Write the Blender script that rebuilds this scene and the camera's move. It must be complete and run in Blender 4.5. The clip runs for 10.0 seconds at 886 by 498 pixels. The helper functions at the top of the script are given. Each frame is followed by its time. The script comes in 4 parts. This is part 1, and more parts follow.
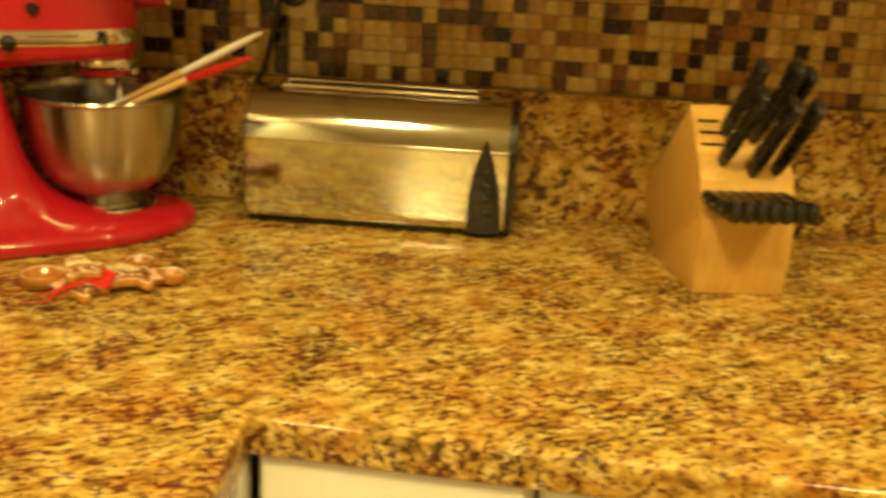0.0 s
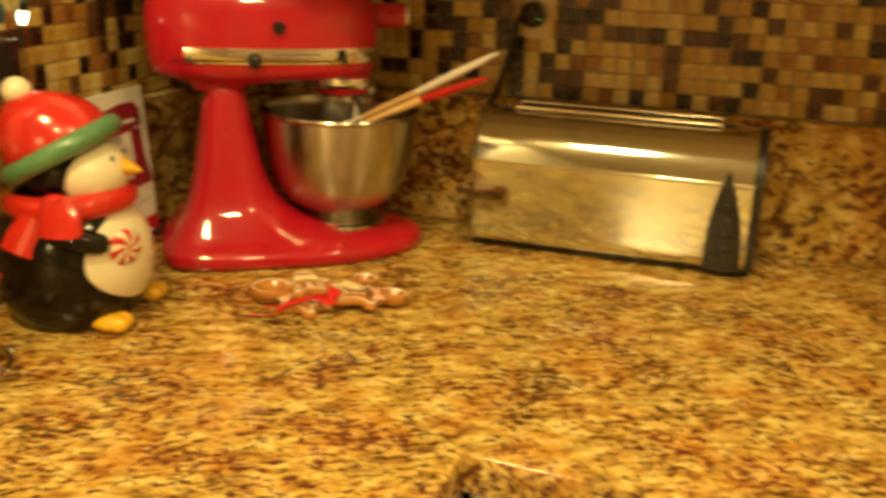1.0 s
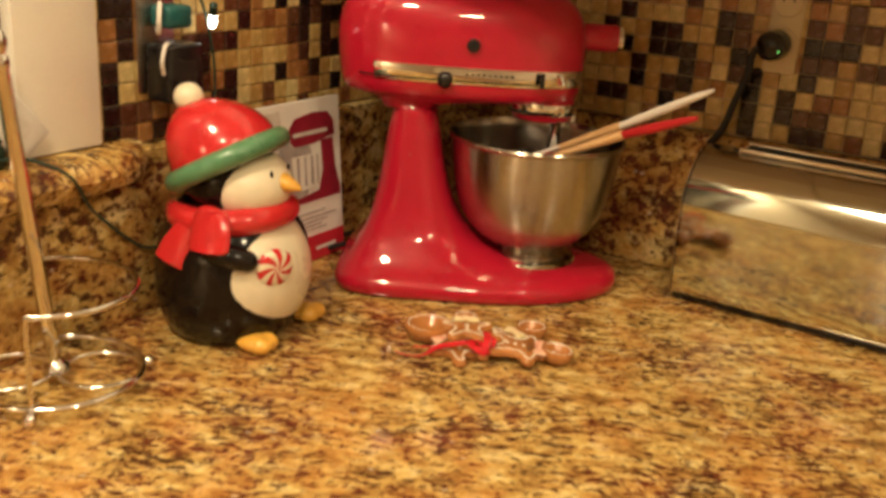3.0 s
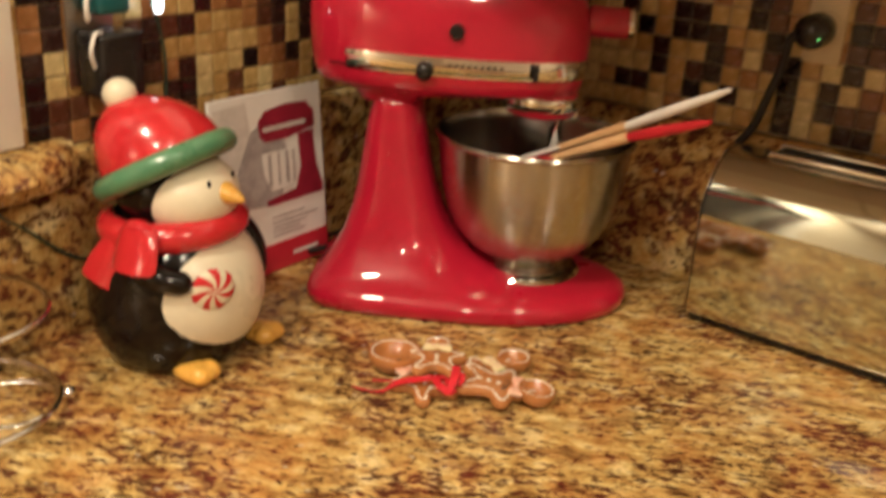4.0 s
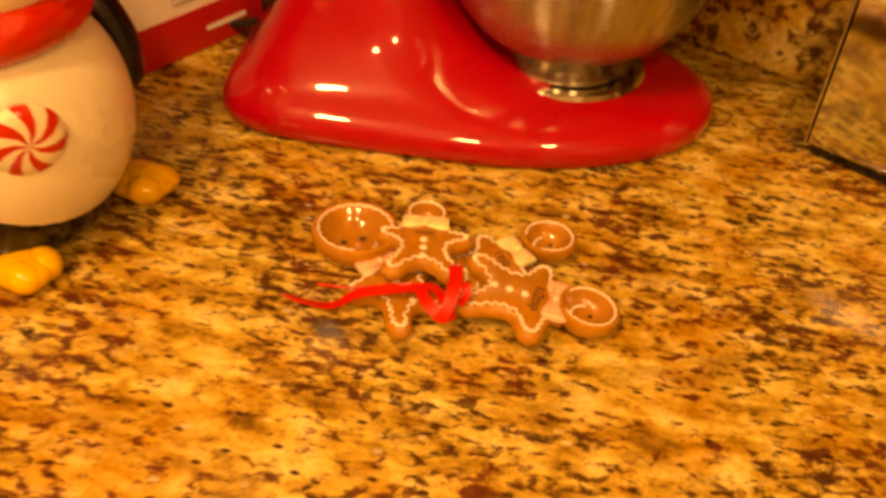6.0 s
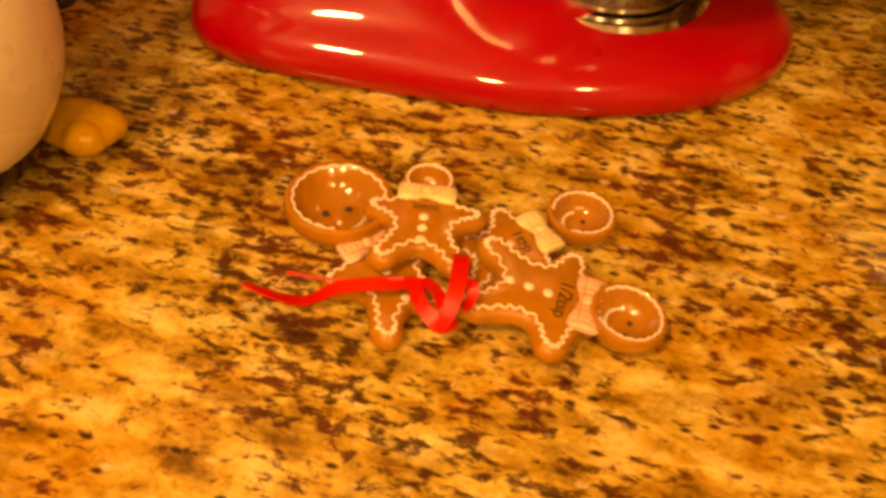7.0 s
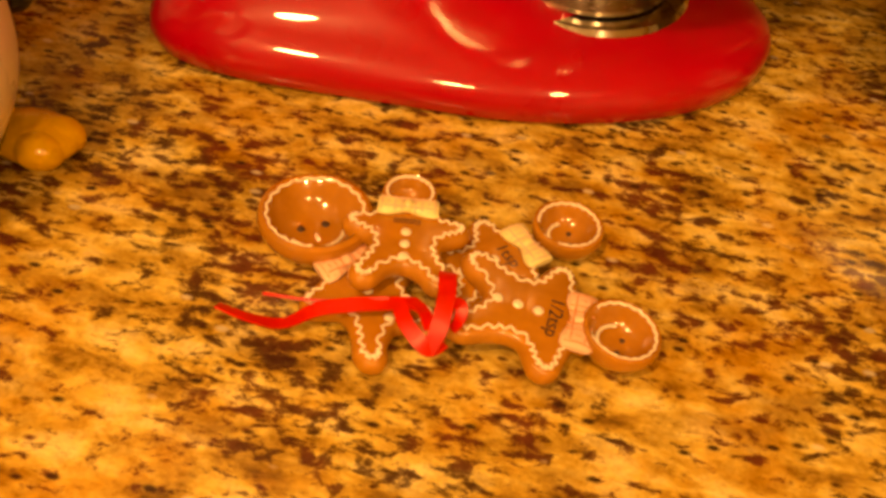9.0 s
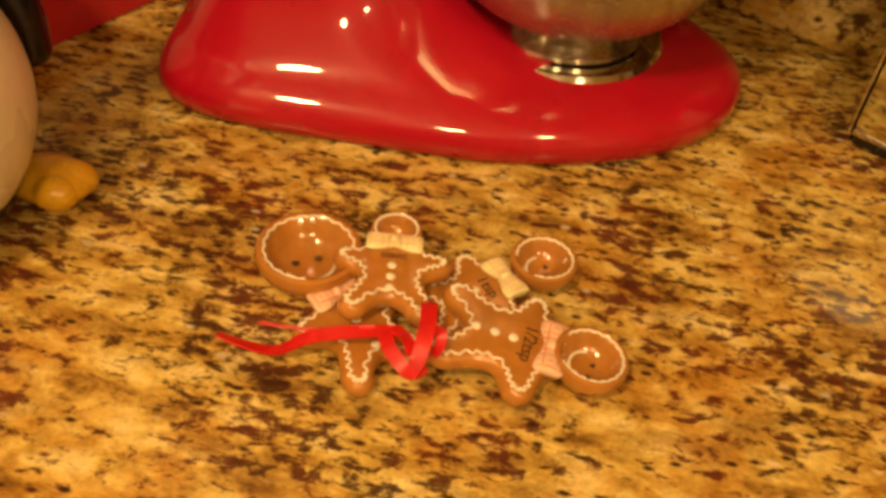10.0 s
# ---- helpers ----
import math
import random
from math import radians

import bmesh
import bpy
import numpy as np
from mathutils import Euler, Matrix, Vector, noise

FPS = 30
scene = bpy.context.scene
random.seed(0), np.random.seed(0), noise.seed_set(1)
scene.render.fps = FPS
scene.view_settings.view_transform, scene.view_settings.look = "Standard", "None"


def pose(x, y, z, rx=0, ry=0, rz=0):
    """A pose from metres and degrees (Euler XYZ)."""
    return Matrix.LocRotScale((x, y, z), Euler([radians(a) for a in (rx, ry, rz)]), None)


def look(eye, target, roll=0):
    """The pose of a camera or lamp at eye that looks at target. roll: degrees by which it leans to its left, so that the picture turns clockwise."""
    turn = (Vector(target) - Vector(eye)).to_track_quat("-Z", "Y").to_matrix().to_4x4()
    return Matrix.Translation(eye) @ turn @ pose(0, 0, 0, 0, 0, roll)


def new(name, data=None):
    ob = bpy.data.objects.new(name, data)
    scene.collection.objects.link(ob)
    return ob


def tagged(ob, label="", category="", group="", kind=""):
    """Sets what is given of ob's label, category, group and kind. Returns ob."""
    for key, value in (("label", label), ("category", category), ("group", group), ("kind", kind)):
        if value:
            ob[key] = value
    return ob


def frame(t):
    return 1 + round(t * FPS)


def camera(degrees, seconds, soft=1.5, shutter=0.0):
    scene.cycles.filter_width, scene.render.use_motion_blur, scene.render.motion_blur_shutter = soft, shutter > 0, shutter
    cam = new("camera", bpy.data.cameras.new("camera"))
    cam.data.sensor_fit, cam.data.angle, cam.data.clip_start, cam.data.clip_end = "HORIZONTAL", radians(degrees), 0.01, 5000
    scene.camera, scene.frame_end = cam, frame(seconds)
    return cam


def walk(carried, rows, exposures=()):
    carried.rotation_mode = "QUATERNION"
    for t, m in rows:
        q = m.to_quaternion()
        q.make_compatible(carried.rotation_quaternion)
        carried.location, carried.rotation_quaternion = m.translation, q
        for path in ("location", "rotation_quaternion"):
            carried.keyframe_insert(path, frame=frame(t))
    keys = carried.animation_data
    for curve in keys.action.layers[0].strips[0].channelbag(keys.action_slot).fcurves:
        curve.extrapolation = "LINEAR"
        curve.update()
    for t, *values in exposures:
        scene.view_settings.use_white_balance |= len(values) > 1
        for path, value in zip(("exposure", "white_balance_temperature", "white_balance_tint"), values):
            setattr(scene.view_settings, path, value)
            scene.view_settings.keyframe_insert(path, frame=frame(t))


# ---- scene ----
cam = camera(48.5, 10.0, 3.3, 0.6)
PATH = [
    (0, (0.689, -1.319, 1.296), (0.664, 0.575, 0.654), 3.3),
    (0.2, (0.68, -1.314, 1.293), (0.588, 0.532, 0.671), 2.7),
    (0.5, (0.673, -1.303, 1.289), (0.483, 0.586, 0.657), 2.1),
    (1, (0.675, -1.273, 1.287), (0.208, 0.571, 0.669), 2.3),
    (1.5, (0.686, -1.262, 1.293), (-0.002, 0.513, 0.679), 2.9),
    (2, (0.733, -1.243, 1.296), (-0.104, 0.457, 0.658), 3.5),
    (2.2, (0.737, -1.23, 1.29), (-0.133, 0.448, 0.638), 4.0),
    (3.3, (0.708, -1.091, 1.313), (-0.264, 0.533, 0.667), 3.7),
    (3.5, (0.701, -1.06, 1.319), (-0.239, 0.571, 0.643), 3.6),
    (4, (0.727, -0.975, 1.321), (-0.342, 0.544, 0.581), 3.5),
    (4.2, (0.726, -0.946, 1.315), (-0.372, 0.505, 0.466), 4.3),
    (4.5, (0.712, -0.906, 1.295), (-0.407, 0.466, 0.365), 5.1),
    (5, (0.628, -0.837, 1.277), (-0.439, 0.493, 0.231), 5.3),
    (5.5, (0.563, -0.763, 1.255), (-0.326, 0.598, 0.09), 5.3),
    (6, (0.525, -0.699, 1.242), (-0.319, 0.615, -0.007), 5.9),
    (6.2, (0.518, -0.666, 1.239), (-0.309, 0.59, -0.078), 5.7),
    (7.3, (0.458, -0.5964, 1.1957), (-0.3081, 0.5697, -0.2373), 7.65),
    (7.5, (0.451, -0.5914, 1.1917), (-0.2826, 0.5987, -0.2395), 8.36),
    (8, (0.445, -0.5904, 1.1877), (-0.25, 0.6173, -0.2472), 9.36),
    (8.5, (0.4464, -0.5944, 1.192), (-0.2409, 0.6149, -0.2455), 9.27),
    (9, (0.4518, -0.5984, 1.1982), (-0.2544, 0.6191, -0.2231), 8.78),
    (9.5, (0.4591, -0.6004, 1.2075), (-0.2667, 0.6235, -0.1986), 8.2),
    (10, (0.4735, -0.6114, 1.2198), (-0.2884, 0.6315, -0.1495), 7.52),
]

EXPOSURES = [
    (0.0, 0.06, 6700, -22), (1.5, 0.05, 6400, -9), (2.2, 0.04, 6100, -8), (3.3, 0.0, 4650, 10), (3.9, 0.0, 4450, 10), (4.5, -0.08, 6600, 8),
    (5.0, 0.07, 11000, 22), (6.0, 0.04, 11500, 29), (7.5, -0.03, 11900, 32), (8.5, -0.02, 11000, 29), (9.8, -0.05, 11000, 31), (10.0, -0.15, 7200, 11)]
walk(cam, [(t, look(eye, target, roll)) for t, eye, target, roll in PATH], EXPOSURES)

# ---- light: warm ceiling lamps of a kitchen at night ----
world = bpy.data.worlds.new("night")
scene.world = world
world.use_nodes = True
world.node_tree.nodes["Background"].inputs[0].default_value = (0.012, 0.014, 0.02, 1)
world.node_tree.nodes["Background"].inputs[1].default_value = 0.3

COUNTER = 0.91
STRIP = 1.0755
PITCH = 0.0195
CEIL = 2.44
LAMPS = [(0.34, -1.38, 25), (1.15, -1.75, 19), (1.85, -1.15, 20), (0.09, -5.75, 36), (0.24, -5.75, 36)]
for lx, ly, watts in LAMPS:
    data = bpy.data.lights.new("downlight_bulb", "AREA")
    data.shape, data.size, data.energy, data.color = "DISK", 0.20, watts, (1.0, 0.66, 0.30)
    ob = new("downlight_bulb", data)
    ob.matrix_world = pose(lx, ly, CEIL - 0.012)


# ---- materials ----
def nodes_of(name):
    m = bpy.data.materials.new(name)
    m.use_nodes = True
    nt = m.node_tree
    return m, nt, nt.nodes["Principled BSDF"]


def ramp(nt, fac, stops, interp="LINEAR"):
    r = nt.nodes.new("ShaderNodeValToRGB")
    r.color_ramp.interpolation = interp
    els = r.color_ramp.elements
    while len(els) < len(stops):
        els.new(0.5)
    for e, (p, c) in zip(els, stops):
        e.position, e.color = p, (*c, 1)
    nt.links.new(fac, r.inputs[0])
    return r.outputs[0]


def mix(nt, fac, a, b, mode="MIX"):
    m = nt.nodes.new("ShaderNodeMix")
    m.data_type, m.blend_type = "RGBA", mode
    for sock, val in ((m.inputs[0], fac), (m.inputs[6], a), (m.inputs[7], b)):
        if isinstance(val, (int, float)):
            sock.default_value = val
        elif isinstance(val, tuple):
            sock.default_value = (*val, 1)
        else:
            nt.links.new(val, sock)
    return m.outputs[2]


def coords(nt, scale=(1, 1, 1), rot=(0, 0, 0)):
    t = nt.nodes.new("ShaderNodeTexCoord")
    mp = nt.nodes.new("ShaderNodeMapping")
    mp.inputs["Scale"].default_value = scale
    mp.inputs["Rotation"].default_value = [radians(a) for a in rot]
    nt.links.new(t.outputs["Object"], mp.inputs[0])
    return mp.outputs[0]


def noise_tex(nt, vec, scale, detail=4.0, rough=0.55, dist=0.0):
    n = nt.nodes.new("ShaderNodeTexNoise")
    n.inputs["Scale"].default_value, n.inputs["Detail"].default_value = scale, detail
    n.inputs["Roughness"].default_value, n.inputs["Distortion"].default_value = rough, dist
    nt.links.new(vec, n.inputs["Vector"])
    return n.outputs["Fac"]


def bump(nt, bsdf, height, strength, distance=0.001):
    b = nt.nodes.new("ShaderNodeBump")
    b.inputs["Strength"].default_value, b.inputs["Distance"].default_value = strength, distance
    nt.links.new(height, b.inputs["Height"])
    nt.links.new(b.outputs[0], bsdf.inputs["Normal"])


def plain(name, col, rough=0.5, metal=0.0, var=0.12, scale=40.0, relief=0.0, coat=0.0, fine=260.0):
    """A surface of one colour with blotches, fine grain and slightly uneven gloss."""
    m, nt, b = nodes_of(name)
    v = coords(nt)
    n1, n2 = noise_tex(nt, v, scale, 3), noise_tex(nt, v, fine, 2)
    lo, hi = tuple(c * (1 - var) for c in col), tuple(min(1, c * (1 + var)) for c in col)
    c1 = ramp(nt, n1, [(0.3, lo), (0.7, hi)])
    c2 = ramp(nt, n2, [(0.3, (1 - var * 0.6,) * 3), (0.7, (1, 1, 1))])
    nt.links.new(mix(nt, 1.0, c1, c2, "MULTIPLY"), b.inputs["Base Color"])
    r = ramp(nt, n1, [(0.25, (max(0.02, rough - 0.05),) * 3), (0.75, (rough + 0.06,) * 3)])
    nt.links.new(r, b.inputs["Roughness"])
    b.inputs["Metallic"].default_value = metal
    b.inputs["Coat Weight"].default_value = coat
    b.inputs["Coat Roughness"].default_value = 0.04
    if coat >= 1:
        b.inputs["Coat Roughness"].default_value, b.inputs["Specular IOR Level"].default_value = 0.025, 0.12
    if relief:
        bump(nt, b, n2, relief, 0.0006)
    return m


def granite(name, stretch=(0.74, 1.38, 1.1), turn=(0, 0, -27), shine=0.11):
    m, nt, b = nodes_of(name)
    even = coords(nt)
    spin = nt.nodes.new("ShaderNodeMapping")
    spin.inputs["Rotation"].default_value = [radians(a) for a in turn]
    pull = nt.nodes.new("ShaderNodeMapping")
    pull.inputs["Scale"].default_value = stretch
    nt.links.new(even, spin.inputs[0])
    nt.links.new(spin.outputs[0], pull.inputs[0])
    flow = pull.outputs[0]
    big = noise_tex(nt, even, 15.0, 3, 0.5)
    mid = noise_tex(nt, flow, 46, 5, 0.62, 0.25)
    base = ramp(nt, mid, [(0.28, (0.12, 0.058, 0.014)), (0.38, (0.28, 0.155, 0.034)), (0.47, (0.48, 0.305, 0.070)), (0.55, (0.60, 0.43, 0.125)), (0.66, (0.74, 0.59, 0.26))])
    warm = noise_tex(nt, even, 19, 4, 0.6)
    base = mix(nt, ramp(nt, warm, [(0.47, (0, 0, 0)), (0.65, (0.8, 0.8, 0.8))]), base, mix(nt, 0.55, base, (0.47, 0.185, 0.022)))
    grey = noise_tex(nt, flow, 30, 5, 0.65, 0.2)
    base = mix(nt, ramp(nt, grey, [(0.53, (0, 0, 0)), (0.68, (0.52, 0.52, 0.52))]), base, (0.17, 0.105, 0.038))
    streak = noise_tex(nt, flow, 122, 6, 0.66, 0.3)
    shifted = nt.nodes.new("ShaderNodeMath")
    shifted.operation = "MULTIPLY_ADD"
    nt.links.new(big, shifted.inputs[0])
    shifted.inputs[1].default_value = 0.34
    nt.links.new(streak, shifted.inputs[2])
    dark = ramp(nt, shifted.outputs[0], [(0.662, (0, 0, 0)), (0.700, (0.34, 0.34, 0.34)), (0.745, (0.84, 0.84, 0.84)), (0.80, (0.95, 0.95, 0.95))])
    base = mix(nt, dark, base, mix(nt, ramp(nt, warm, [(0.40, (0, 0, 0)), (0.58, (1, 1, 1))]), (0.042, 0.013, 0.008), (0.108, 0.020, 0.013)))
    fine = noise_tex(nt, even, 240, 4, 0.65)
    base = mix(nt, 1.0, base, ramp(nt, fine, [(0.32, (0.74, 0.68, 0.60)), (0.5, (1, 1, 1)), (0.68, (1.16, 1.14, 1.10))]), "MULTIPLY")
    vor = nt.nodes.new("ShaderNodeTexVoronoi")
    vor.inputs["Scale"].default_value = 125
    nt.links.new(flow, vor.inputs["Vector"])
    near = ramp(nt, vor.outputs["Distance"], [(0.14, (1, 1, 1)), (0.30, (0, 0, 0))])
    pick = nt.nodes.new("ShaderNodeSeparateColor")
    nt.links.new(vor.outputs["Color"], pick.inputs[0])
    some = ramp(nt, pick.outputs[0], [(0.66, (0, 0, 0)), (0.68, (0.95, 0.95, 0.95))])
    base = mix(nt, mix(nt, 1.0, near, some, "MULTIPLY"), base, mix(nt, pick.outputs[2], (0.026, 0.012, 0.007), (0.095, 0.014, 0.010)))
    light = ramp(nt, pick.outputs[1], [(0.93, (0, 0, 0)), (0.95, (0.6, 0.6, 0.6))])
    base = mix(nt, mix(nt, 1.0, near, light, "MULTIPLY"), base, (0.72, 0.62, 0.42))
    nt.links.new(base, b.inputs["Base Color"])
    nt.links.new(ramp(nt, streak, [(0.3, (shine - 0.03,) * 3), (0.7, (shine + 0.07,) * 3)]), b.inputs["Roughness"])
    b.inputs["Specular IOR Level"].default_value = 0.36
    bump(nt, b, streak, 0.04, 0.0005)
    return m


TILE_TONES = {
    ".": [(0.0, (0.50, 0.35, 0.105)), (0.28, (0.56, 0.42, 0.15)), (0.50, (0.42, 0.26, 0.065)), (0.74, (0.60, 0.48, 0.20)), (0.87, (0.34, 0.17, 0.045))],
    "T": [(0.0, (0.25, 0.105, 0.027)), (0.35, (0.32, 0.15, 0.038)), (0.7, (0.21, 0.08, 0.022))],
    "B": [(0.0, (0.095, 0.034, 0.014)), (0.4, (0.12, 0.050, 0.020)), (0.75, (0.075, 0.028, 0.014))],
    "D": [(0.0, (0.024, 0.010, 0.008)), (0.4, (0.034, 0.013, 0.010)), (0.75, (0.015, 0.008, 0.008))],
}


def tile_mat(name, tones, per_island=False):
    m, nt, b = nodes_of(name)
    if per_island:
        rnd = nt.nodes.new("ShaderNodeNewGeometry").outputs["Random Per Island"]
    else:
        rnd = nt.nodes.new("ShaderNodeObjectInfo").outputs["Random"]
    col = ramp(nt, rnd, TILE_TONES[tones], "CONSTANT")
    v = coords(nt)
    n = noise_tex(nt, v, 130, 4, 0.6)
    col = mix(nt, 1.0, col, ramp(nt, n, [(0.3, (0.72, 0.72, 0.72)), (0.7, (1.1, 1.08, 1.05))]), "MULTIPLY")
    nt.links.new(col, b.inputs["Base Color"])
    nt.links.new(ramp(nt, n, [(0.3, (0.14, 0.14, 0.14)), (0.7, (0.34, 0.34, 0.34))]), b.inputs["Roughness"])
    bump(nt, b, n, 0.12, 0.0006)
    return m


def brushed(name, col, rough, stretch, turned=False):
    m, nt, b = nodes_of(name)
    v = coords(nt, stretch)
    n = noise_tex(nt, v, 60, 4, 0.6)
    nt.links.new(ramp(nt, n, [(0.3, tuple(c * 0.93 for c in col)), (0.7, col)]), b.inputs["Base Color"])
    nt.links.new(ramp(nt, n, [(0.3, (rough * 0.85,) * 3), (0.7, (rough * 1.15,) * 3)]), b.inputs["Roughness"])
    b.inputs["Metallic"].default_value = 1
    if turned:
        tan = nt.nodes.new("ShaderNodeTangent")
        tan.direction_type, tan.axis = "RADIAL", "Z"
        nt.links.new(tan.outputs[0], b.inputs["Tangent"])
        b.inputs["Anisotropic"].default_value = 0.92
        b.inputs["Anisotropic Rotation"].default_value = 0.25
    else:
        bump(nt, b, n, 0.012, 0.0003)
    return m


def wood(name, a, c, stretch):
    m, nt, b = nodes_of(name)
    v = coords(nt, stretch)
    n = noise_tex(nt, v, 30, 5, 0.6, 0.6)
    nt.links.new(ramp(nt, n, [(0.3, a), (0.7, c)]), b.inputs["Base Color"])
    b.inputs["Roughness"].default_value = 0.42
    bump(nt, b, n, 0.06, 0.0005)
    return m


GRANITE = granite("granite_counter")
GRANITE_WALL = granite("granite_upstand", (0.62, 0.62, 0.85), (15, 20, 0), 0.16)
TILES = {"." : tile_mat("cream_tile", "."), "T": tile_mat("tan_tile", "T"), "B": tile_mat("brown_tile", "B"), "D": tile_mat("dark_tile", "D")}
TILES_FAR = [tile_mat("far_cream_tile", ".", True), tile_mat("far_tan_tile", "T", True), tile_mat("far_brown_tile", "B", True), tile_mat("far_dark_tile", "D", True)]
GROUT = plain("grout", (0.50, 0.40, 0.24), 0.85, var=0.15, relief=0.3)
PAINT = plain("wall_paint", (0.66, 0.57, 0.42), 0.7, var=0.05, scale=8)
CEILING_PAINT = plain("ceiling_paint", (0.78, 0.75, 0.68), 0.8, var=0.04, scale=6)
WHITE_PAINT = plain("white_gloss_paint", (0.85, 0.83, 0.77), 0.35, var=0.04, scale=10)
FLOOR_WOOD = wood("floor_wood", (0.20, 0.10, 0.045), (0.36, 0.20, 0.09), (1, 8, 1))
RED = plain("red_enamel", (0.42, 0.006, 0.024), 0.30, var=0.06, scale=25, coat=1.0)
CHROME = plain("chrome", (0.80, 0.79, 0.77), 0.07, 1.0, var=0.03)
STEEL = brushed("brushed_steel", (0.52, 0.49, 0.42), 0.25, (3, 3, 60), True)
# smoother copy of the bowl steel, its colour darkened for the shade inside
STEEL_SHADED = brushed("shaded_polished_bowl_steel", (0.46, 0.43, 0.38), 0.17, (3, 3, 40))
PLATE_STEEL = brushed("plate_steel", (0.45, 0.43, 0.40), 0.3, (1, 1, 20))
TOASTER = brushed("polished_steel", (0.67, 0.70, 0.62), 0.075, (0.4, 6, 6))
TOASTER_TOP = brushed("toaster_top_steel", (0.58, 0.56, 0.51), 0.15, (0.3, 14, 14))
BLACK = plain("black_plastic", (0.014, 0.012, 0.012), 0.26, var=0.2)
BLACK_RUB = plain("black_rubber", (0.012, 0.011, 0.011), 0.6, var=0.2)
DARK = plain("dark_inside", (0.012, 0.009, 0.007), 0.7, var=0.3)
BLOCK_WOOD = wood("knife_block_wood", (0.60, 0.34, 0.085), (0.73, 0.46, 0.135), (8, 8, 1.2))
SPOON_WOOD = wood("spatula_wood", (0.50, 0.29, 0.11), (0.63, 0.41, 0.18), (2, 9, 9))
RED_PLASTIC = plain("red_silicone", (0.45, 0.012, 0.012), 0.35, var=0.08)
WHITE_PLASTIC = plain("white_plastic", (0.78, 0.75, 0.70), 0.35, var=0.05)
CREAM_PLASTIC = plain("cream_plate", (0.58, 0.48, 0.27), 0.35, var=0.06)
TEAL = plain("teal_plastic", (0.015, 0.10, 0.11), 0.4, var=0.15)
GREEN_WIRE = plain("green_wire", (0.010, 0.035, 0.022), 0.45, var=0.15)
P_BLACK = plain("glazed_black", (0.006, 0.004, 0.004), 0.16, var=0.2, coat=0.15)
P_BLACK.node_tree.nodes["Principled BSDF"].inputs["Specular IOR Level"].default_value = 0.3
P_WHITE = plain("glazed_white", (0.74, 0.67, 0.50), 0.30, var=0.05, scale=18, coat=0.25)
P_RED = plain("glazed_red", (0.52, 0.016, 0.014), 0.20, var=0.10, scale=30, coat=0.6)
P_GREEN = plain("glazed_green", (0.10, 0.24, 0.12), 0.30, var=0.10, scale=40, coat=0.4)
P_YELLOW = plain("glazed_yellow", (0.72, 0.40, 0.030), 0.28, var=0.14, scale=40, coat=0.4)
GINGER = plain("gingerbread_glaze", (0.43, 0.175, 0.036), 0.15, var=0.13, scale=70, coat=0.7)
ICING = plain("icing_white", (0.80, 0.74, 0.60), 0.3, var=0.06, coat=0.3)
BOW_PINK = plain("bow_pink", (0.74, 0.50, 0.36), 0.3, var=0.1, coat=0.3)
BOW_LINE = plain("bow_line", (0.66, 0.27, 0.15), 0.35, var=0.1)
BOW_CREAM = plain("bow_cream", (0.74, 0.66, 0.34), 0.3, var=0.1, coat=0.3)
INK = plain("dark_ink", (0.045, 0.018, 0.010), 0.5, var=0.1)
INK_FADED = plain("faded_ink", (0.22, 0.085, 0.022), 0.4, var=0.25, scale=700)
RIBBON = plain("red_satin_ribbon", (0.58, 0.008, 0.012), 0.38, var=0.12, scale=90, relief=0.1)
PAPER = plain("booklet_paper", (0.74, 0.72, 0.68), 0.4, var=0.04, coat=0.2)
PAPER_GREY = plain("booklet_grey", (0.36, 0.33, 0.32), 0.4, var=0.25, scale=60)
PAPER_PALE = plain("booklet_pale_grey", (0.58, 0.55, 0.51), 0.4, var=0.12, scale=50)
PAPER_RED = plain("booklet_red", (0.46, 0.018, 0.03), 0.35, var=0.06)
PAPER_DARKRED = plain("booklet_dark_red", (0.24, 0.012, 0.03), 0.4, var=0.2)

m_, nt_, b_ = nodes_of("clear_glass")
b_.inputs["Base Color"].default_value, b_.inputs["Roughness"].default_value = (0.95, 0.97, 0.96, 1), 0.02
b_.inputs["Transmission Weight"].default_value, b_.inputs["IOR"].default_value = 1.0, 1.45
GLASS = m_
m_, nt_, b_ = nodes_of("lamp_glow")
b_.inputs["Emission Color"].default_value, b_.inputs["Emission Strength"].default_value = (1.0, 0.82, 0.55, 1), 9.0
GLOW = m_
m_, nt_, b_ = nodes_of("green_led")
b_.inputs["Emission Color"].default_value, b_.inputs["Emission Strength"].default_value = (0.25, 1.0, 0.1, 1), 3.0
LED = m_


# ---- mesh helpers ----
def link_bm(name, bm, mats, smooth=True):
    bmesh.ops.recalc_face_normals(bm, faces=bm.faces)
    me = bpy.data.meshes.new(name)
    bm.to_mesh(me)
    bm.free()
    for m in mats if isinstance(mats, (list, tuple)) else [mats]:
        me.materials.append(m)
    if smooth:
        me.polygons.foreach_set("use_smooth", [True] * len(me.polygons))
        me.set_sharp_from_angle(angle=radians(42))
    return new(name, me)


def part(name, bm, mats, parent, label="", smooth=True):
    ob = link_bm(name, bm, mats, smooth)
    ob.parent = parent
    return tagged(ob, label)


def thing(name, m, label, category, group=""):
    ob = new(name)
    ob.empty_display_size = 0.05
    ob.matrix_world = m
    return tagged(ob, label, category, group)


def setting(name, bm, mats, label, category="", smooth=False):
    return tagged(link_bm(name, bm, mats, smooth), label, category, "", "structure")


def B():
    return bmesh.new()


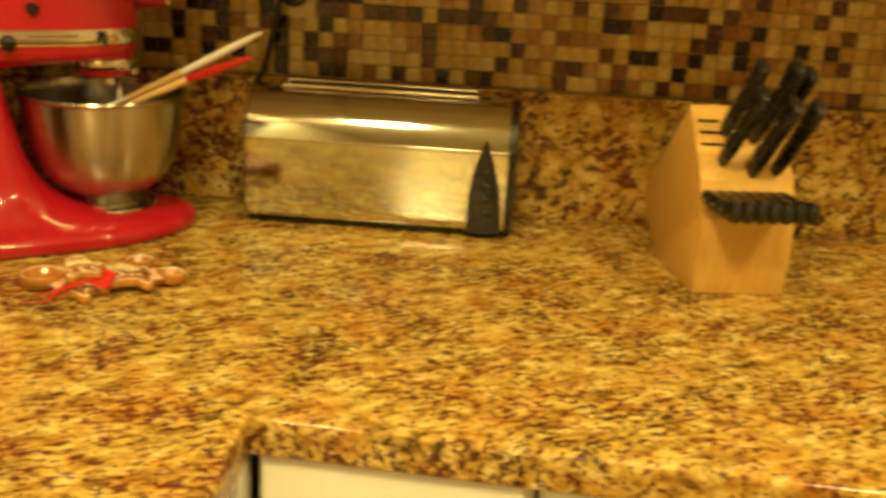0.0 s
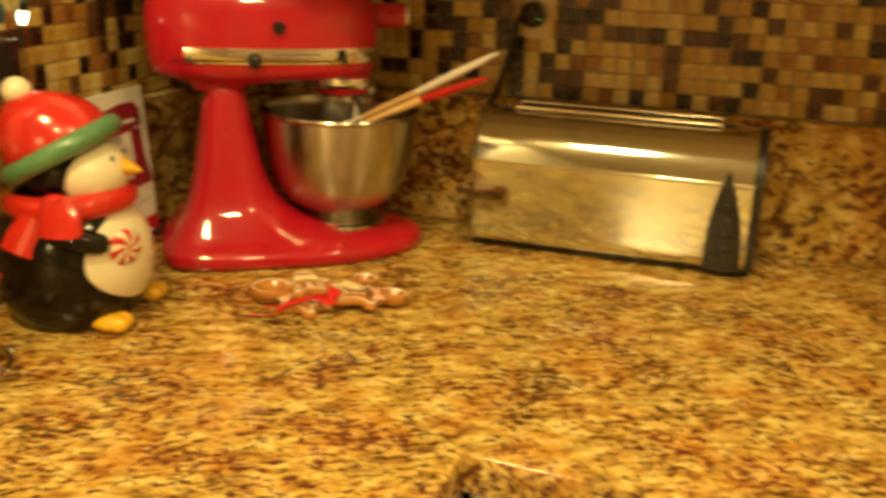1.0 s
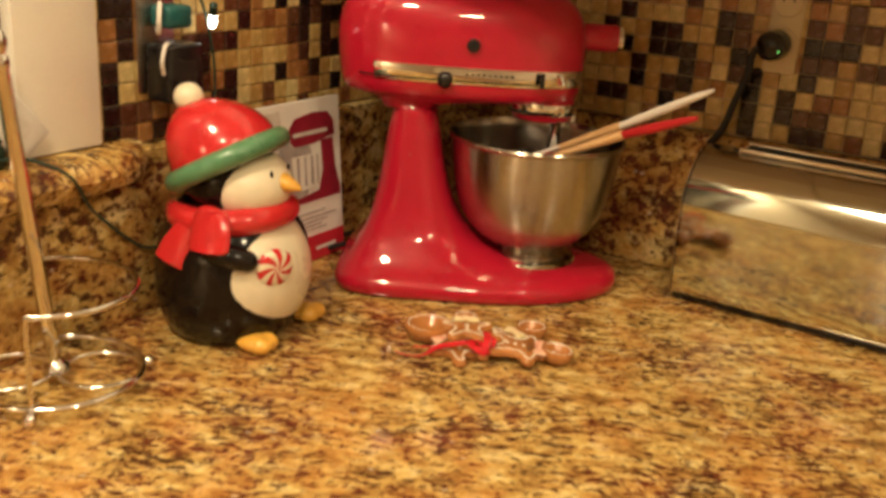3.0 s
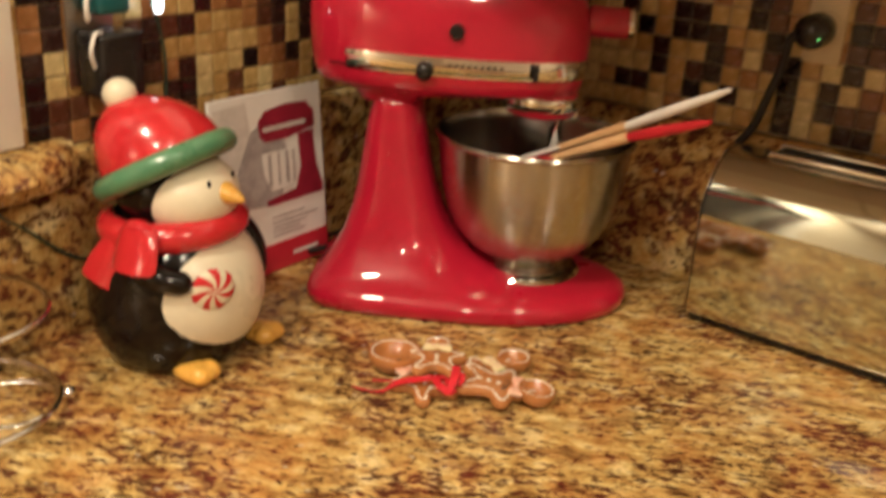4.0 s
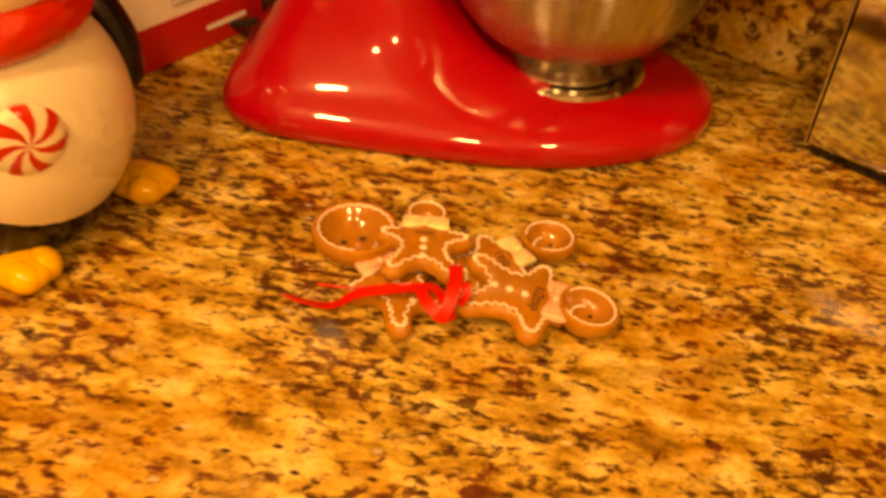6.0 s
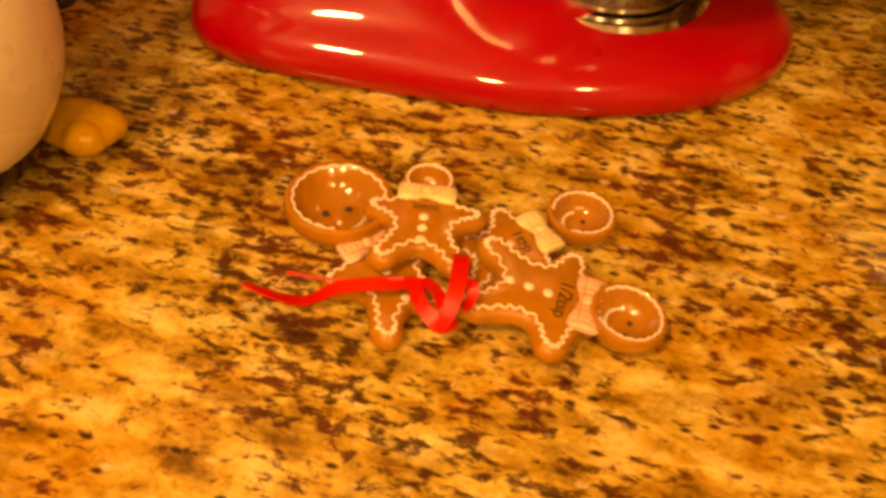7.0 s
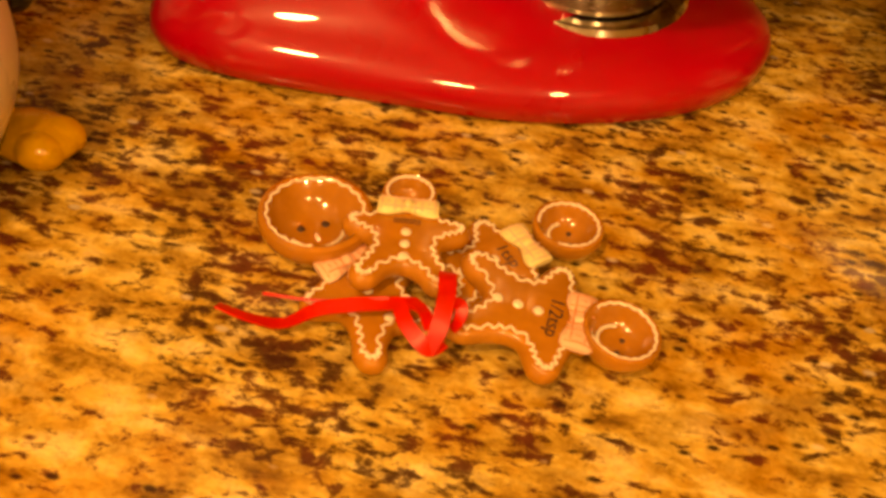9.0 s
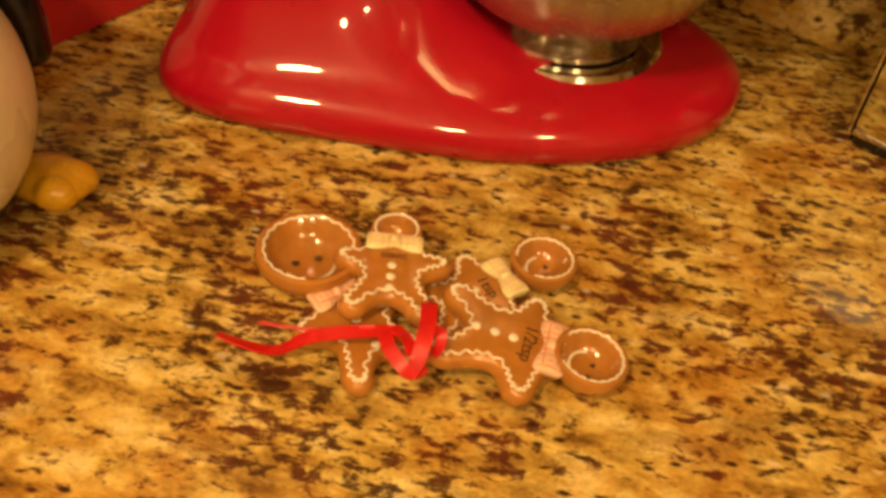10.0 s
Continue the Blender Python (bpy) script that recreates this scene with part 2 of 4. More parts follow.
def box(bm, lo, hi, bevel=0.0, seg=2, mi=0):
    size, mid = [h - l for l, h in zip(lo, hi)], [(h + l) / 2 for l, h in zip(lo, hi)]
    r = bmesh.ops.create_cube(bm, size=1, matrix=Matrix.Translation(mid) @ Matrix.Diagonal((*size, 1)))
    faces = {f for v in r["verts"] for f in v.link_faces}
    for f in faces:
        f.material_index = mi
    if bevel:
        edges = list({e for v in r["verts"] for e in v.link_edges})
        bmesh.ops.bevel(bm, geom=edges, offset=bevel, segments=seg, affect="EDGES", profile=0.5)
    return bm


def loft(bm, rings, caps=True, closed=True, mi=0):
    vs = [[bm.verts.new(p) for p in ring] for ring in rings]
    n = len(vs[0])
    for a, b in zip(vs, vs[1:]):
        for i in range(n if closed else n - 1):
            j = (i + 1) % n
            bm.faces.new((a[i], a[j], b[j], b[i])).material_index = mi
    if caps and closed:
        for ring in (vs[0], vs[-1]):
            bm.faces.new(ring).material_index = mi
    return bm


def lathe(bm, prof, n=48, m=Matrix(), mi=0):
    rings = []
    for r, z in prof:
        rings.append([m @ Vector((max(r, 1e-5) * math.cos(2 * math.pi * i / n), max(r, 1e-5) * math.sin(2 * math.pi * i / n), z)) for i in range(n)])
    return loft(bm, rings, False, True, mi)


def ball(bm, mid, radii, turn=Matrix(), mi=0, u=28, v=18):
    r = bmesh.ops.create_uvsphere(bm, u_segments=u, v_segments=v, radius=1, matrix=Matrix.Translation(mid) @ turn.to_4x4() @ Matrix.Diagonal((*radii, 1)))
    for f in {f for w in r["verts"] for f in w.link_faces}:
        f.material_index = mi
    return bm


def spline(pts, per=8, closed=False):
    pts = [Vector(p) for p in pts]
    out, n = [], len(pts)
    for i in range(n if closed else n - 1):
        if closed:
            p0, p1, p2, p3 = pts[i - 1], pts[i], pts[(i + 1) % n], pts[(i + 2) % n]
        else:
            p0, p1, p2, p3 = pts[max(i - 1, 0)], pts[i], pts[i + 1], pts[min(i + 2, n - 1)]
        for k in range(per):
            t = k / per
            out.append(0.5 * (2 * p1 + (p2 - p0) * t + (2 * p0 - 5 * p1 + 4 * p2 - p3) * t * t + (3 * p1 - p0 - 3 * p2 + p3) * t ** 3))
    if not closed:
        out.append(pts[-1])
    return out


def tube(bm, pts, radius, n=8, closed=False, mi=0, radii=None):
    pts = [Vector(p) for p in pts]
    rings, side = [], None
    for i, p in enumerate(pts):
        a = pts[i - 1] if (i or closed) else p
        b = pts[(i + 1) % len(pts)] if (i < len(pts) - 1 or closed) else p
        d = (b - a).normalized()
        if side is None:
            side = d.orthogonal().normalized()
        side = (side - d * side.dot(d)).normalized()
        up = d.cross(side)
        r = radii[i] if radii else radius
        rings.append([p + r * (math.cos(2 * math.pi * k / n) * side + math.sin(2 * math.pi * k / n) * up) for k in range(n)])
    if closed:
        rings.append(rings[0])
        loft(bm, rings, False, True, mi)
        bmesh.ops.remove_doubles(bm, verts=bm.verts, dist=1e-7)
        return bm
    return loft(bm, rings, True, True, mi)


def oval(rear, front, half, z, nf=2.0, nr=2.6, steps=56):
    """A level ring, from rear to front along x, of that half width."""
    mid, a = (rear + front) / 2, (front - rear) / 2
    ring = []
    for i in range(steps):
        t = 2 * math.pi * i / steps
        c, s = math.cos(t), math.sin(t)
        n = nf if c > 0 else nr
        ring.append(Vector((mid + a * math.copysign(abs(c) ** (2 / n), c), half * math.copysign(abs(s) ** (2 / n), s), z)))
    return ring


def words(text, size, m, parent, mat, name="lettering"):
    cu = bpy.data.curves.new(name, "FONT")
    cu.body, cu.size, cu.align_x, cu.align_y, cu.extrude = text, size, "CENTER", "CENTER", 0.00012
    tmp = bpy.data.objects.new("tmp", cu)
    scene.collection.objects.link(tmp)
    bpy.context.view_layer.update()
    me = bpy.data.meshes.new_from_object(tmp.evaluated_get(bpy.context.evaluated_depsgraph_get()))
    bpy.data.objects.remove(tmp)
    me.materials.clear()
    me.materials.append(mat)
    ob = new(name, me)
    ob.parent, ob.matrix_basis = parent, m
    return ob


# ---- the large structure ----
EAST, SOUTH = 3.0, -6.4
WIN_A, WIN_B, WIN_TOP = -0.625, -1.55, 2.05
bm = B()
box(bm, (-0.12, 0.0, 0), (EAST + 0.12, 0.12, CEIL))
setting("wall_north", bm, PAINT, "painted kitchen wall behind mosaic tiles", "wall")
bm = B()
box(bm, (-0.12, WIN_A, 0), (0, 0, CEIL))
box(bm, (-0.12, SOUTH, 0), (0, WIN_B, CEIL))
box(bm, (-0.12, WIN_B, 0), (0, WIN_A, 1.045))
box(bm, (-0.12, WIN_B, WIN_TOP), (0, WIN_A, CEIL))
setting("wall_west", bm, PAINT, "painted kitchen wall with a window opening", "wall")
setting("wall_south", box(B(), (-0.12, SOUTH - 0.12, 0), (EAST + 0.12, SOUTH, CEIL)), PAINT, "plain painted wall", "wall")
setting("wall_east", box(B(), (EAST, SOUTH, 0), (EAST + 0.12, 0, CEIL)), PAINT, "plain painted wall", "wall")
setting("floor", box(B(), (-0.12, SOUTH - 0.12, -0.1), (EAST + 0.12, 0.12, 0)), FLOOR_WOOD, "brown wooden kitchen floor", "floor")
setting("ceiling", box(B(), (-0.12, SOUTH - 0.12, CEIL), (EAST + 0.12, 0.12, CEIL + 0.1)), CEILING_PAINT, "white painted ceiling", "ceiling")

# recessed rings round the ceiling lamps
for lx, ly, watts in LAMPS:
    t = thing("ceiling_light", pose(lx, ly, CEIL), "round white recessed ceiling light", "ceiling light", "recessed ceiling lights")
    part("trim_ring", lathe(B(), [(0.102, -0.002), (0.104, -0.013), (0.120, -0.010), (0.128, -0.002)], 40), WHITE_PAINT, t)

# the L-shaped worktop with an eased edge, its north run slightly out of square
BEND = 1.30


def FRONT(x):
    return -0.624 - 0.110 * (min(x, BEND) - 0.532)


bm = B()
foot = [(0, 0), (EAST, 0), (EAST, FRONT(BEND)), (BEND, FRONT(BEND)), (0.532, FRONT(0.532)), (0.532, SOUTH), (0, SOUTH)]
vs = [bm.verts.new((x, y, COUNTER - 0.034)) for x, y in foot]
f = bm.faces.new(vs)
r = bmesh.ops.extrude_face_region(bm, geom=[f])
up = [v for v in r["geom"] if isinstance(v, bmesh.types.BMVert)]
for v in up:
    v.co.z = COUNTER
edges = [e for e in bm.edges if all(abs(v.co.z - COUNTER) < 1e-6 for v in e.verts) and
         (all(v.co.x > 0.5 and v.co.y < -0.6 for v in e.verts) and not all(v.co.x > EAST - 0.01 or v.co.y < SOUTH + 0.01 for v in e.verts))]
bmesh.ops.bevel(bm, geom=edges, offset=0.007, segments=3, affect="EDGES", profile=0.5)
worktop = tagged(link_bm("worktop", bm, GRANITE), "polished golden brown speckled granite worktop, L-shaped", "worktop", "", "structure")

# granite upstands along both walls
bm = B()
box(bm, (0.0, -0.020, COUNTER), (EAST, -0.001, STRIP + 0.0065), 0.0015, 1)
setting("upstand_north", bm, GRANITE_WALL, "speckled brown granite upstand behind the worktop", "upstand", True)
bm = B()
box(bm, (0.001, -0.53, COUNTER), (0.020, -0.0205, STRIP), 0.0015, 1)
box(bm, (0.001, SOUTH, COUNTER), (0.020, -0.53, 1.046), 0.001, 1)
setting("upstand_west", bm, GRANITE_WALL, "speckled brown granite upstand below the window sill", "upstand", True)

# thick window sill of granite with a chiselled nose
bm = B()
n = 60
rings = []
for i in range(n + 1):
    y = -0.515 - i * (1.12 / n)
    k = min(1.0, 0.45 + 0.55 * math.sqrt(min(1, i / 3.0)))
    ring = []
    for x, z in [(-0.12, 1.046), (0.0, 1.046), (0.032, 1.047), (0.046, 1.054), (0.050, 1.066), (0.044, 1.079), (0.030, 1.084), (0.0, 1.085), (-0.12, 1.085)]:
        q = Vector((x, y, z))
        if x > 0.01:
            w = noise.noise(q * 38) * 0.006 + noise.noise(q * 110) * 0.003
            q.x = 0.012 + (x + w - 0.012) * k
            q.z += noise.noise(q * 60 + Vector((5, 0, 0))) * 0.003
        if x < 0 and y > WIN_A - 0.004:
            q.x = 0.001
        ring.append(q)
    rings.append(ring)
loft(bm, rings)
setting("window_sill", bm, GRANITE, "rough-edged granite window sill", "window sill", True)

# the window: casing, frame and pane
win = tagged(new("window_1"), "white-cased window, dark at night", "window", "", "structure")
bm = B()
box(bm, (0.001, WIN_A - 0.012, 1.086), (0.016, -0.553, WIN_TOP + 0.075), 0.002)
box(bm, (0.001, WIN_B - 0.075, 1.086), (0.016, WIN_B + 0.012, WIN_TOP + 0.075), 0.002)
box(bm, (0.001, WIN_B + 0.013, WIN_TOP - 0.012), (0.016, WIN_A - 0.013, WIN_TOP + 0.075), 0.002)
part("casing", bm, WHITE_PAINT, win)
bm = B()
box(bm, (-0.05, WIN_A - 0.030, 1.086), (-0.004, WIN_A - 0.001, WIN_TOP - 0.001), 0.002)
box(bm, (-0.05, WIN_B + 0.001, 1.086), (-0.004, WIN_B + 0.030, WIN_TOP - 0.001), 0.002)
box(bm, (-0.05, WIN_B + 0.031, WIN_TOP - 0.031), (-0.004, WIN_A - 0.031, WIN_TOP - 0.001), 0.002)
box(bm, (-0.05, WIN_B + 0.031, 1.086), (-0.004, WIN_A - 0.031, 1.10), 0.002)
part("window_frame", bm, wood("dark_sash", (0.07, 0.03, 0.012), (0.13, 0.06, 0.025), (1, 1, 0.2)), win)
pane = part("pane", box(B(), (-0.034, WIN_B + 0.029, 1.098), (-0.030, WIN_A - 0.029, WIN_TOP - 0.029)), GLASS, win)
pane.visible_shadow = False

# base cabinets below the worktop
def cabinet(m, w, label):
    t = thing("base_cabinet", m, label, "cabinet", "base cabinets")
    part("body", box(B(), (0.001, 0.012, 0.09), (w - 0.001, 0.58, COUNTER - 0.036), 0.001, 1), WHITE_PAINT, t)
    bm = B()
    box(bm, (0.007, 0.0, 0.70), (w - 0.007, 0.011, COUNTER - 0.038), 0.002)
    d = part("drawer", bm, WHITE_PAINT, t)
    bm = lathe(B(), [(0.0, -0.026), (0.010, -0.025), (0.014, -0.020), (0.006, -0.012), (0.005, 0.0)], 20, pose(w / 2, 0, 0.78, -90, 0, 0))
    part("knob", bm, CHROME, d)
    bm = B()
    box(bm, (0.004, 0.0, 0.10), (0.064, 0.011, 0.69), 0.002)
    box(bm, (w - 0.064, 0.0, 0.10), (w - 0.004, 0.011, 0.69), 0.002)
    box(bm, (0.0645, 0.0, 0.10), (w - 0.0645, 0.011, 0.16), 0.002)
    box(bm, (0.0645, 0.0, 0.63), (w - 0.0645, 0.011, 0.69), 0.002)
    box(bm, (0.0645, 0.004, 0.1605), (w - 0.0645, 0.0105, 0.6295), 0.001, 1)
    part("door", bm, WHITE_PAINT, t)
    part("plinth", box(B(), (0.001, 0.06, 0.0), (w - 0.001, 0.075, 0.089)), WHITE_PAINT, t)
    return t


for x0, x1 in ((0.535, 0.765), (0.766, 1.30), (1.301, 1.84), (1.841, 2.44)):
    cabinet(pose(x0, FRONT(x0) + 0.006, 0, 0, 0, -math.degrees(math.atan(0.110)) if x0 < BEND else 0), x1 - x0, "white painted base cabinet under the granite worktop")
for k in range(6):
    cabinet(pose(0.525, -0.66 - 0.6 * k - 0.6, 0, 0, 0, 90), 0.599, "white painted base cabinet under the granite worktop")

bm = box(B(), (0.4995, -0.6410, 0.09), (0.5290, -0.6000, COUNTER - 0.036), 0.001, 1)
t = thing("corner_filler", pose(0, 0, 0), "white painted filler post where the cabinets meet", "cabinet filler")
part("post", bm, WHITE_PAINT, t)
part("plinth", box(B(), (0.45, -0.60, 0.0), (0.53, -0.56, 0.089)), WHITE_PAINT, t)


# unseen wall cabinets, added low over the north worktop to shade the wall below
def shade_cabinet(m, w):
    t = thing("shade_cabinet", m, "unseen white wall cabinet, added above the tiles to shade them", "cabinet", "wall cabinets")
    part("body", box(B(), (0.001, -0.31, 0.0), (w - 0.001, -0.001, 0.80), 0.001, 1), WHITE_PAINT, t)
    bm = B()
    box(bm, (0.003, -0.331, 0.002), (0.063, -0.311, 0.798), 0.002)
    box(bm, (w - 0.063, -0.331, 0.002), (w - 0.003, -0.311, 0.798), 0.002)
    box(bm, (0.0635, -0.331, 0.002), (w - 0.0635, -0.311, 0.062), 0.002)
    box(bm, (0.0635, -0.331, 0.738), (w - 0.0635, -0.311, 0.798), 0.002)
    box(bm, (0.0635, -0.323, 0.0625), (w - 0.0635, -0.317, 0.7375), 0.001, 1)
    part("door", bm, WHITE_PAINT, t)
    return t


for k in range(6):
    shade_cabinet(pose(0.002 + 0.49 * k, -0.008, 1.305), 0.489)


# ---- the stand mixer in the corner ----
def stand_mixer():
    t = thing("stand_mixer", pose(0.2735, -0.161, COUNTER, 0, 0, 30), "glossy red tilt-head stand mixer on the granite worktop", "mixer")
    bm = B()
    rows = [(-0.220, 0.083, 0.089, 0.000), (-0.226, 0.089, 0.0955, 0.003), (-0.228, 0.0905, 0.0975, 0.009), (-0.227, 0.0900, 0.0968, 0.0145), (-0.2235, 0.0865, 0.0930, 0.0200), (-0.2195, 0.078, 0.0875, 0.0245),
            (-0.2165, 0.058, 0.0825, 0.0280), (-0.2135, 0.006, 0.0775, 0.0325), (-0.210, -0.034, 0.0725, 0.0385), (-0.206, -0.061, 0.0670, 0.046), (-0.200, -0.079, 0.0605, 0.056), (-0.195, -0.091, 0.0545, 0.069),
            (-0.190, -0.101, 0.0480, 0.087), (-0.186, -0.109, 0.0440, 0.110), (-0.182, -0.116, 0.0405, 0.140), (-0.178, -0.122, 0.0380, 0.170), (-0.174, -0.126, 0.037, 0.192), (-0.176, -0.133, 0.035, 0.197)]
    fine = []
    for p, q in zip(rows, rows[1:]):
        fine += [p, tuple((u + v) / 2 for u, v in zip(p, q))]
    loft(bm, [oval(a, b, w, z, 1.95 if z < 0.028 else 1.95 + 0.35 * min(1, (z - 0.028) / 0.05), 5.6 if z < 0.02 else 5.6 - 2.6 * min(1, (z - 0.02) / 0.09), 72) for a, b, w, z in fine + rows[-1:]])
    part("pedestal", bm, RED, t)
    bm = B()
    lathe(bm, [(0.0, 0.0285), (0.054, 0.0285), (0.056, 0.031), (0.054, 0.0335), (0.0, 0.0335)], 48, pose(-0.015, 0, 0))
    part("bowl_plate", bm, CHROME, t, "polished metal bowl plate")
    bm = B()
    rows = [(-0.186, -0.124, 0.033, 0.194), (-0.192, -0.112, 0.037, 0.202), (-0.212, 0.006, 0.043, 0.2075), (-0.223, 0.017, 0.0515, 0.2105), (-0.229, 0.023, 0.0555, 0.2145), (-0.232, 0.0255, 0.0570, 0.224), (-0.235, 0.0275, 0.0578, 0.245), (-0.236, 0.028, 0.0578, 0.262),
            (-0.236, 0.027, 0.0565, 0.278), (-0.232, 0.023, 0.053, 0.295), (-0.225, 0.014, 0.046, 0.309), (-0.213, 0.000, 0.036, 0.320), (-0.196, -0.020, 0.024, 0.327), (-0.170, -0.05, 0.010, 0.330)]
    head_rows = rows
    loft(bm, [oval(a, b, w, z, 2.5, 2.7) for a, b, w, z in rows])
    head = part("motor_head", bm, RED, t)

    def at(z):
        for p, q in zip(head_rows, head_rows[1:]):
            if p[3] <= z <= q[3]:
                k = (z - p[3]) / (q[3] - p[3])
                return [p[i] + (q[i] - p[i]) * k for i in range(3)]
    bm = B()
    rings = []
    for z, o in ((0.2275, -0.001), (0.2275, 0.0016), (0.229, 0.0022), (0.2435, 0.0022), (0.245, 0.0016), (0.245, -0.001)):
        a, b, w = at(z)
        full = oval(a - o, b + o, w + o, z, 2.5, 2.7, 120)
        rings.append(full[-42:] + full[:43])
    loft(bm, rings, False, False)
    part("trim_band", bm, CHROME, head, "chrome trim band")
    bm = B()
    for z in (0.2302,):
        a, b, w = at(z)
        full = oval(a - 0.0027, b + 0.0027, w + 0.0027, z, 2.5, 2.7, 120)
        full2 = oval(a - 0.0027, b + 0.0027, w + 0.0027, z + 0.0016, 2.5, 2.7, 120)
        loft(bm, [full[66 + 8:66 + 36], full2[66 + 8:66 + 36]], False, False)
    part("trim_line", bm, BLACK, head)
    # small bars stand for the lettering on the band
    bm = B()
    for k in range(9):
        s = -0.098 + k * 0.0058
        box(bm, (s, -0.0602, 0.2376), (s + 0.0030, -0.0590, 0.2394))
    part("band_lettering", bm, BLACK, head)
    bm = B()
    lathe(bm, [(0.0, -0.006), (0.006, -0.006), (0.007, -0.003), (0.007, 0.004)], 20, pose(-0.092, -0.0570, 0.268, -90, 0, 0))
    part("lock_knob", bm, BLACK, head, "small black knob")
    bm = B()
    ball(bm, (-0.119, -0.0630, 0.232), (0.008, 0.0075, 0.009))
    box(bm, (-0.122, -0.061, 0.226), (-0.116, -0.05, 0.238), 0.001, 1)
    part("speed_lever", bm, BLACK, head, "black speed lever")
    bm = B()
    lathe(bm, [(0.0, 0.0), (0.0135, 0.0), (0.0145, 0.002), (0.0145, 0.034), (0.013, 0.038)], 32, pose(0.024, 0, 0.278, 0, 90, 0))
    hub = part("attachment_hub", bm, RED, head)
    bm = B()
    lathe(bm, [(0.0, 0.0385), (0.0125, 0.0385), (0.0135, 0.0365), (0.0135, 0.041), (0.010, 0.043), (0.0, 0.043)], 32, pose(0.024, 0, 0.278, 0, 90, 0))
    part("hub_cap", bm, CHROME, hub, "chrome hub cap")
    bm = B()
    box(bm, (-0.022, -0.0605, 0.229), (-0.017, -0.0560, 0.244), 0.0006, 1)
    part("band_clip", bm, BLACK, head)
    bm = B()
    lathe(bm, [(0.0, 0.222), (0.036, 0.222), (0.037, 0.215), (0.036, 0.2115)], 40, pose(-0.014, 0, -0.008))
    part("planetary", bm, RED, t)
    bm = B()
    lathe(bm, [(0.034, 0.2090), (0.0385, 0.2085), (0.0390, 0.2070), (0.0388, 0.1975), (0.0375, 0.1960), (0.0, 0.1960)], 40, pose(-0.012, 0, 0))
    part("drip_ring", bm, CHROME, t, "chrome drip ring")
    bm = B()
    lathe(bm, [(0.0, 0.1955), (0.0345, 0.1955), (0.0335, 0.190), (0.027, 0.187), (0.0, 0.186)], 32, pose(-0.012, 0, 0))
    part("beater_hub", bm, RED, t)
    bm = lathe(B(), [(0.0, 0.188), (0.0065, 0.188), (0.0065, 0.150), (0.005, 0.147), (0.0, 0.147)], 20, pose(0.004, 0, 0))
    part("beater_shaft", bm, CHROME, t)
    bm = B()
    box(bm, (0.018, -0.012, 0.187), (0.024, -0.006, 0.206), 0.001, 1)
    part("latch_pin", bm, CHROME, t)
    bm = B()
    ball(bm, (-0.152, -0.0385, 0.145), (0.0035, 0.0016, 0.0035), Matrix(), 0, 12, 8)
    part("hinge_screw", bm, CHROME, t)
    # steel bowl, open at the top
    bm = B()
    outer = [(0.0, 0.036), (0.041, 0.036), (0.0445, 0.0350), (0.0445, 0.0375), (0.0385, 0.0400), (0.0360, 0.0430), (0.0410, 0.0475), (0.0580, 0.0570), (0.0745, 0.0760), (0.0850, 0.102), (0.0912, 0.134), (0.0940, 0.163)]
    inner = [(0.0925, 0.163), (0.0897, 0.134), (0.0835, 0.102), (0.0730, 0.0770), (0.0565, 0.0585), (0.0390, 0.0495), (0.0, 0.0455)]
    smooth = [(p.x, p.z) for p in spline([(r, 0, z) for r, z in outer[5:]], 4)]
    inside = len(outer[:5] + smooth) + 3
    lathe(bm, outer[:5] + smooth + [(0.0957, 0.1645), (0.0977, 0.1668), (0.0963, 0.1692), (0.0937, 0.1690)] + [(p.x, p.z) for p in spline([(r, 0, z) for r, z in inner], 4)], 80, pose(-0.015, 0, 0))
    # inner faces take the steel with shade put into its colour
    for i, f in enumerate(bm.faces):
        f.material_index = 1 if i // 80 >= inside else 0
    part("mixing_bowl", bm, [STEEL, STEEL_SHADED], t, "brushed steel mixing bowl")
    # power lead
    bm = tube(B(), spline([(-0.225, 0.02, 0.02), (-0.25, 0.04, 0.006), (-0.245, 0.09, 0.004), (-0.2, 0.13, 0.004)], 6), 0.0032)
    part("power_lead", bm, BLACK_RUB, t)
    return t


stand_mixer()


def spatula(name, label, pts, wide, mats, blade):
    """A turned handle with a paddle in the bowl."""
    t = thing(name, pose(0, 0, 0), label, "spatula", "utensils in the mixing bowl")
    a, j, e = [Vector(p) for p in pts]
    d = (e - a).normalized()
    line = [a.lerp(j, k / 6) for k in range(7)]
    part("shaft", tube(B(), line, 0.005, 10, radii=[0.0034 + 0.0003 * k for k in range(7)]), mats[0], t)
    line = [j.lerp(e, k / 8) for k in range(9)]
    part("handle", tube(B(), line, 0.006, 12, radii=[wide * (0.8 + 0.35 * math.sin(math.pi * min(1, k / 8 + 0.12))) * (0.55 if k == 8 else 1) for k in range(9)]), mats[1], t)
    bm = B()
    ball(bm, a - d * 0.028, (0.034, 0.022, 0.004), d.to_track_quat("X", "Z").to_matrix())
    part("paddle", bm, blade, t)
    return t


spatula("spatula", "spatula with wooden shaft and red handle resting in the bowl", [(0.300, -0.205, 1.068), (0.369, -0.194, 1.101), (0.449, -0.216, 1.134)], 0.0044, (SPOON_WOOD, RED_PLASTIC), RED_PLASTIC)
spatula("spatula", "spatula with a white handle resting in the bowl", [(0.292, -0.178, 1.071), (0.360, -0.180, 1.1065), (0.458, -0.208, 1.161)], 0.0042, (SPOON_WOOD, WHITE_PLASTIC), WHITE_PLASTIC)


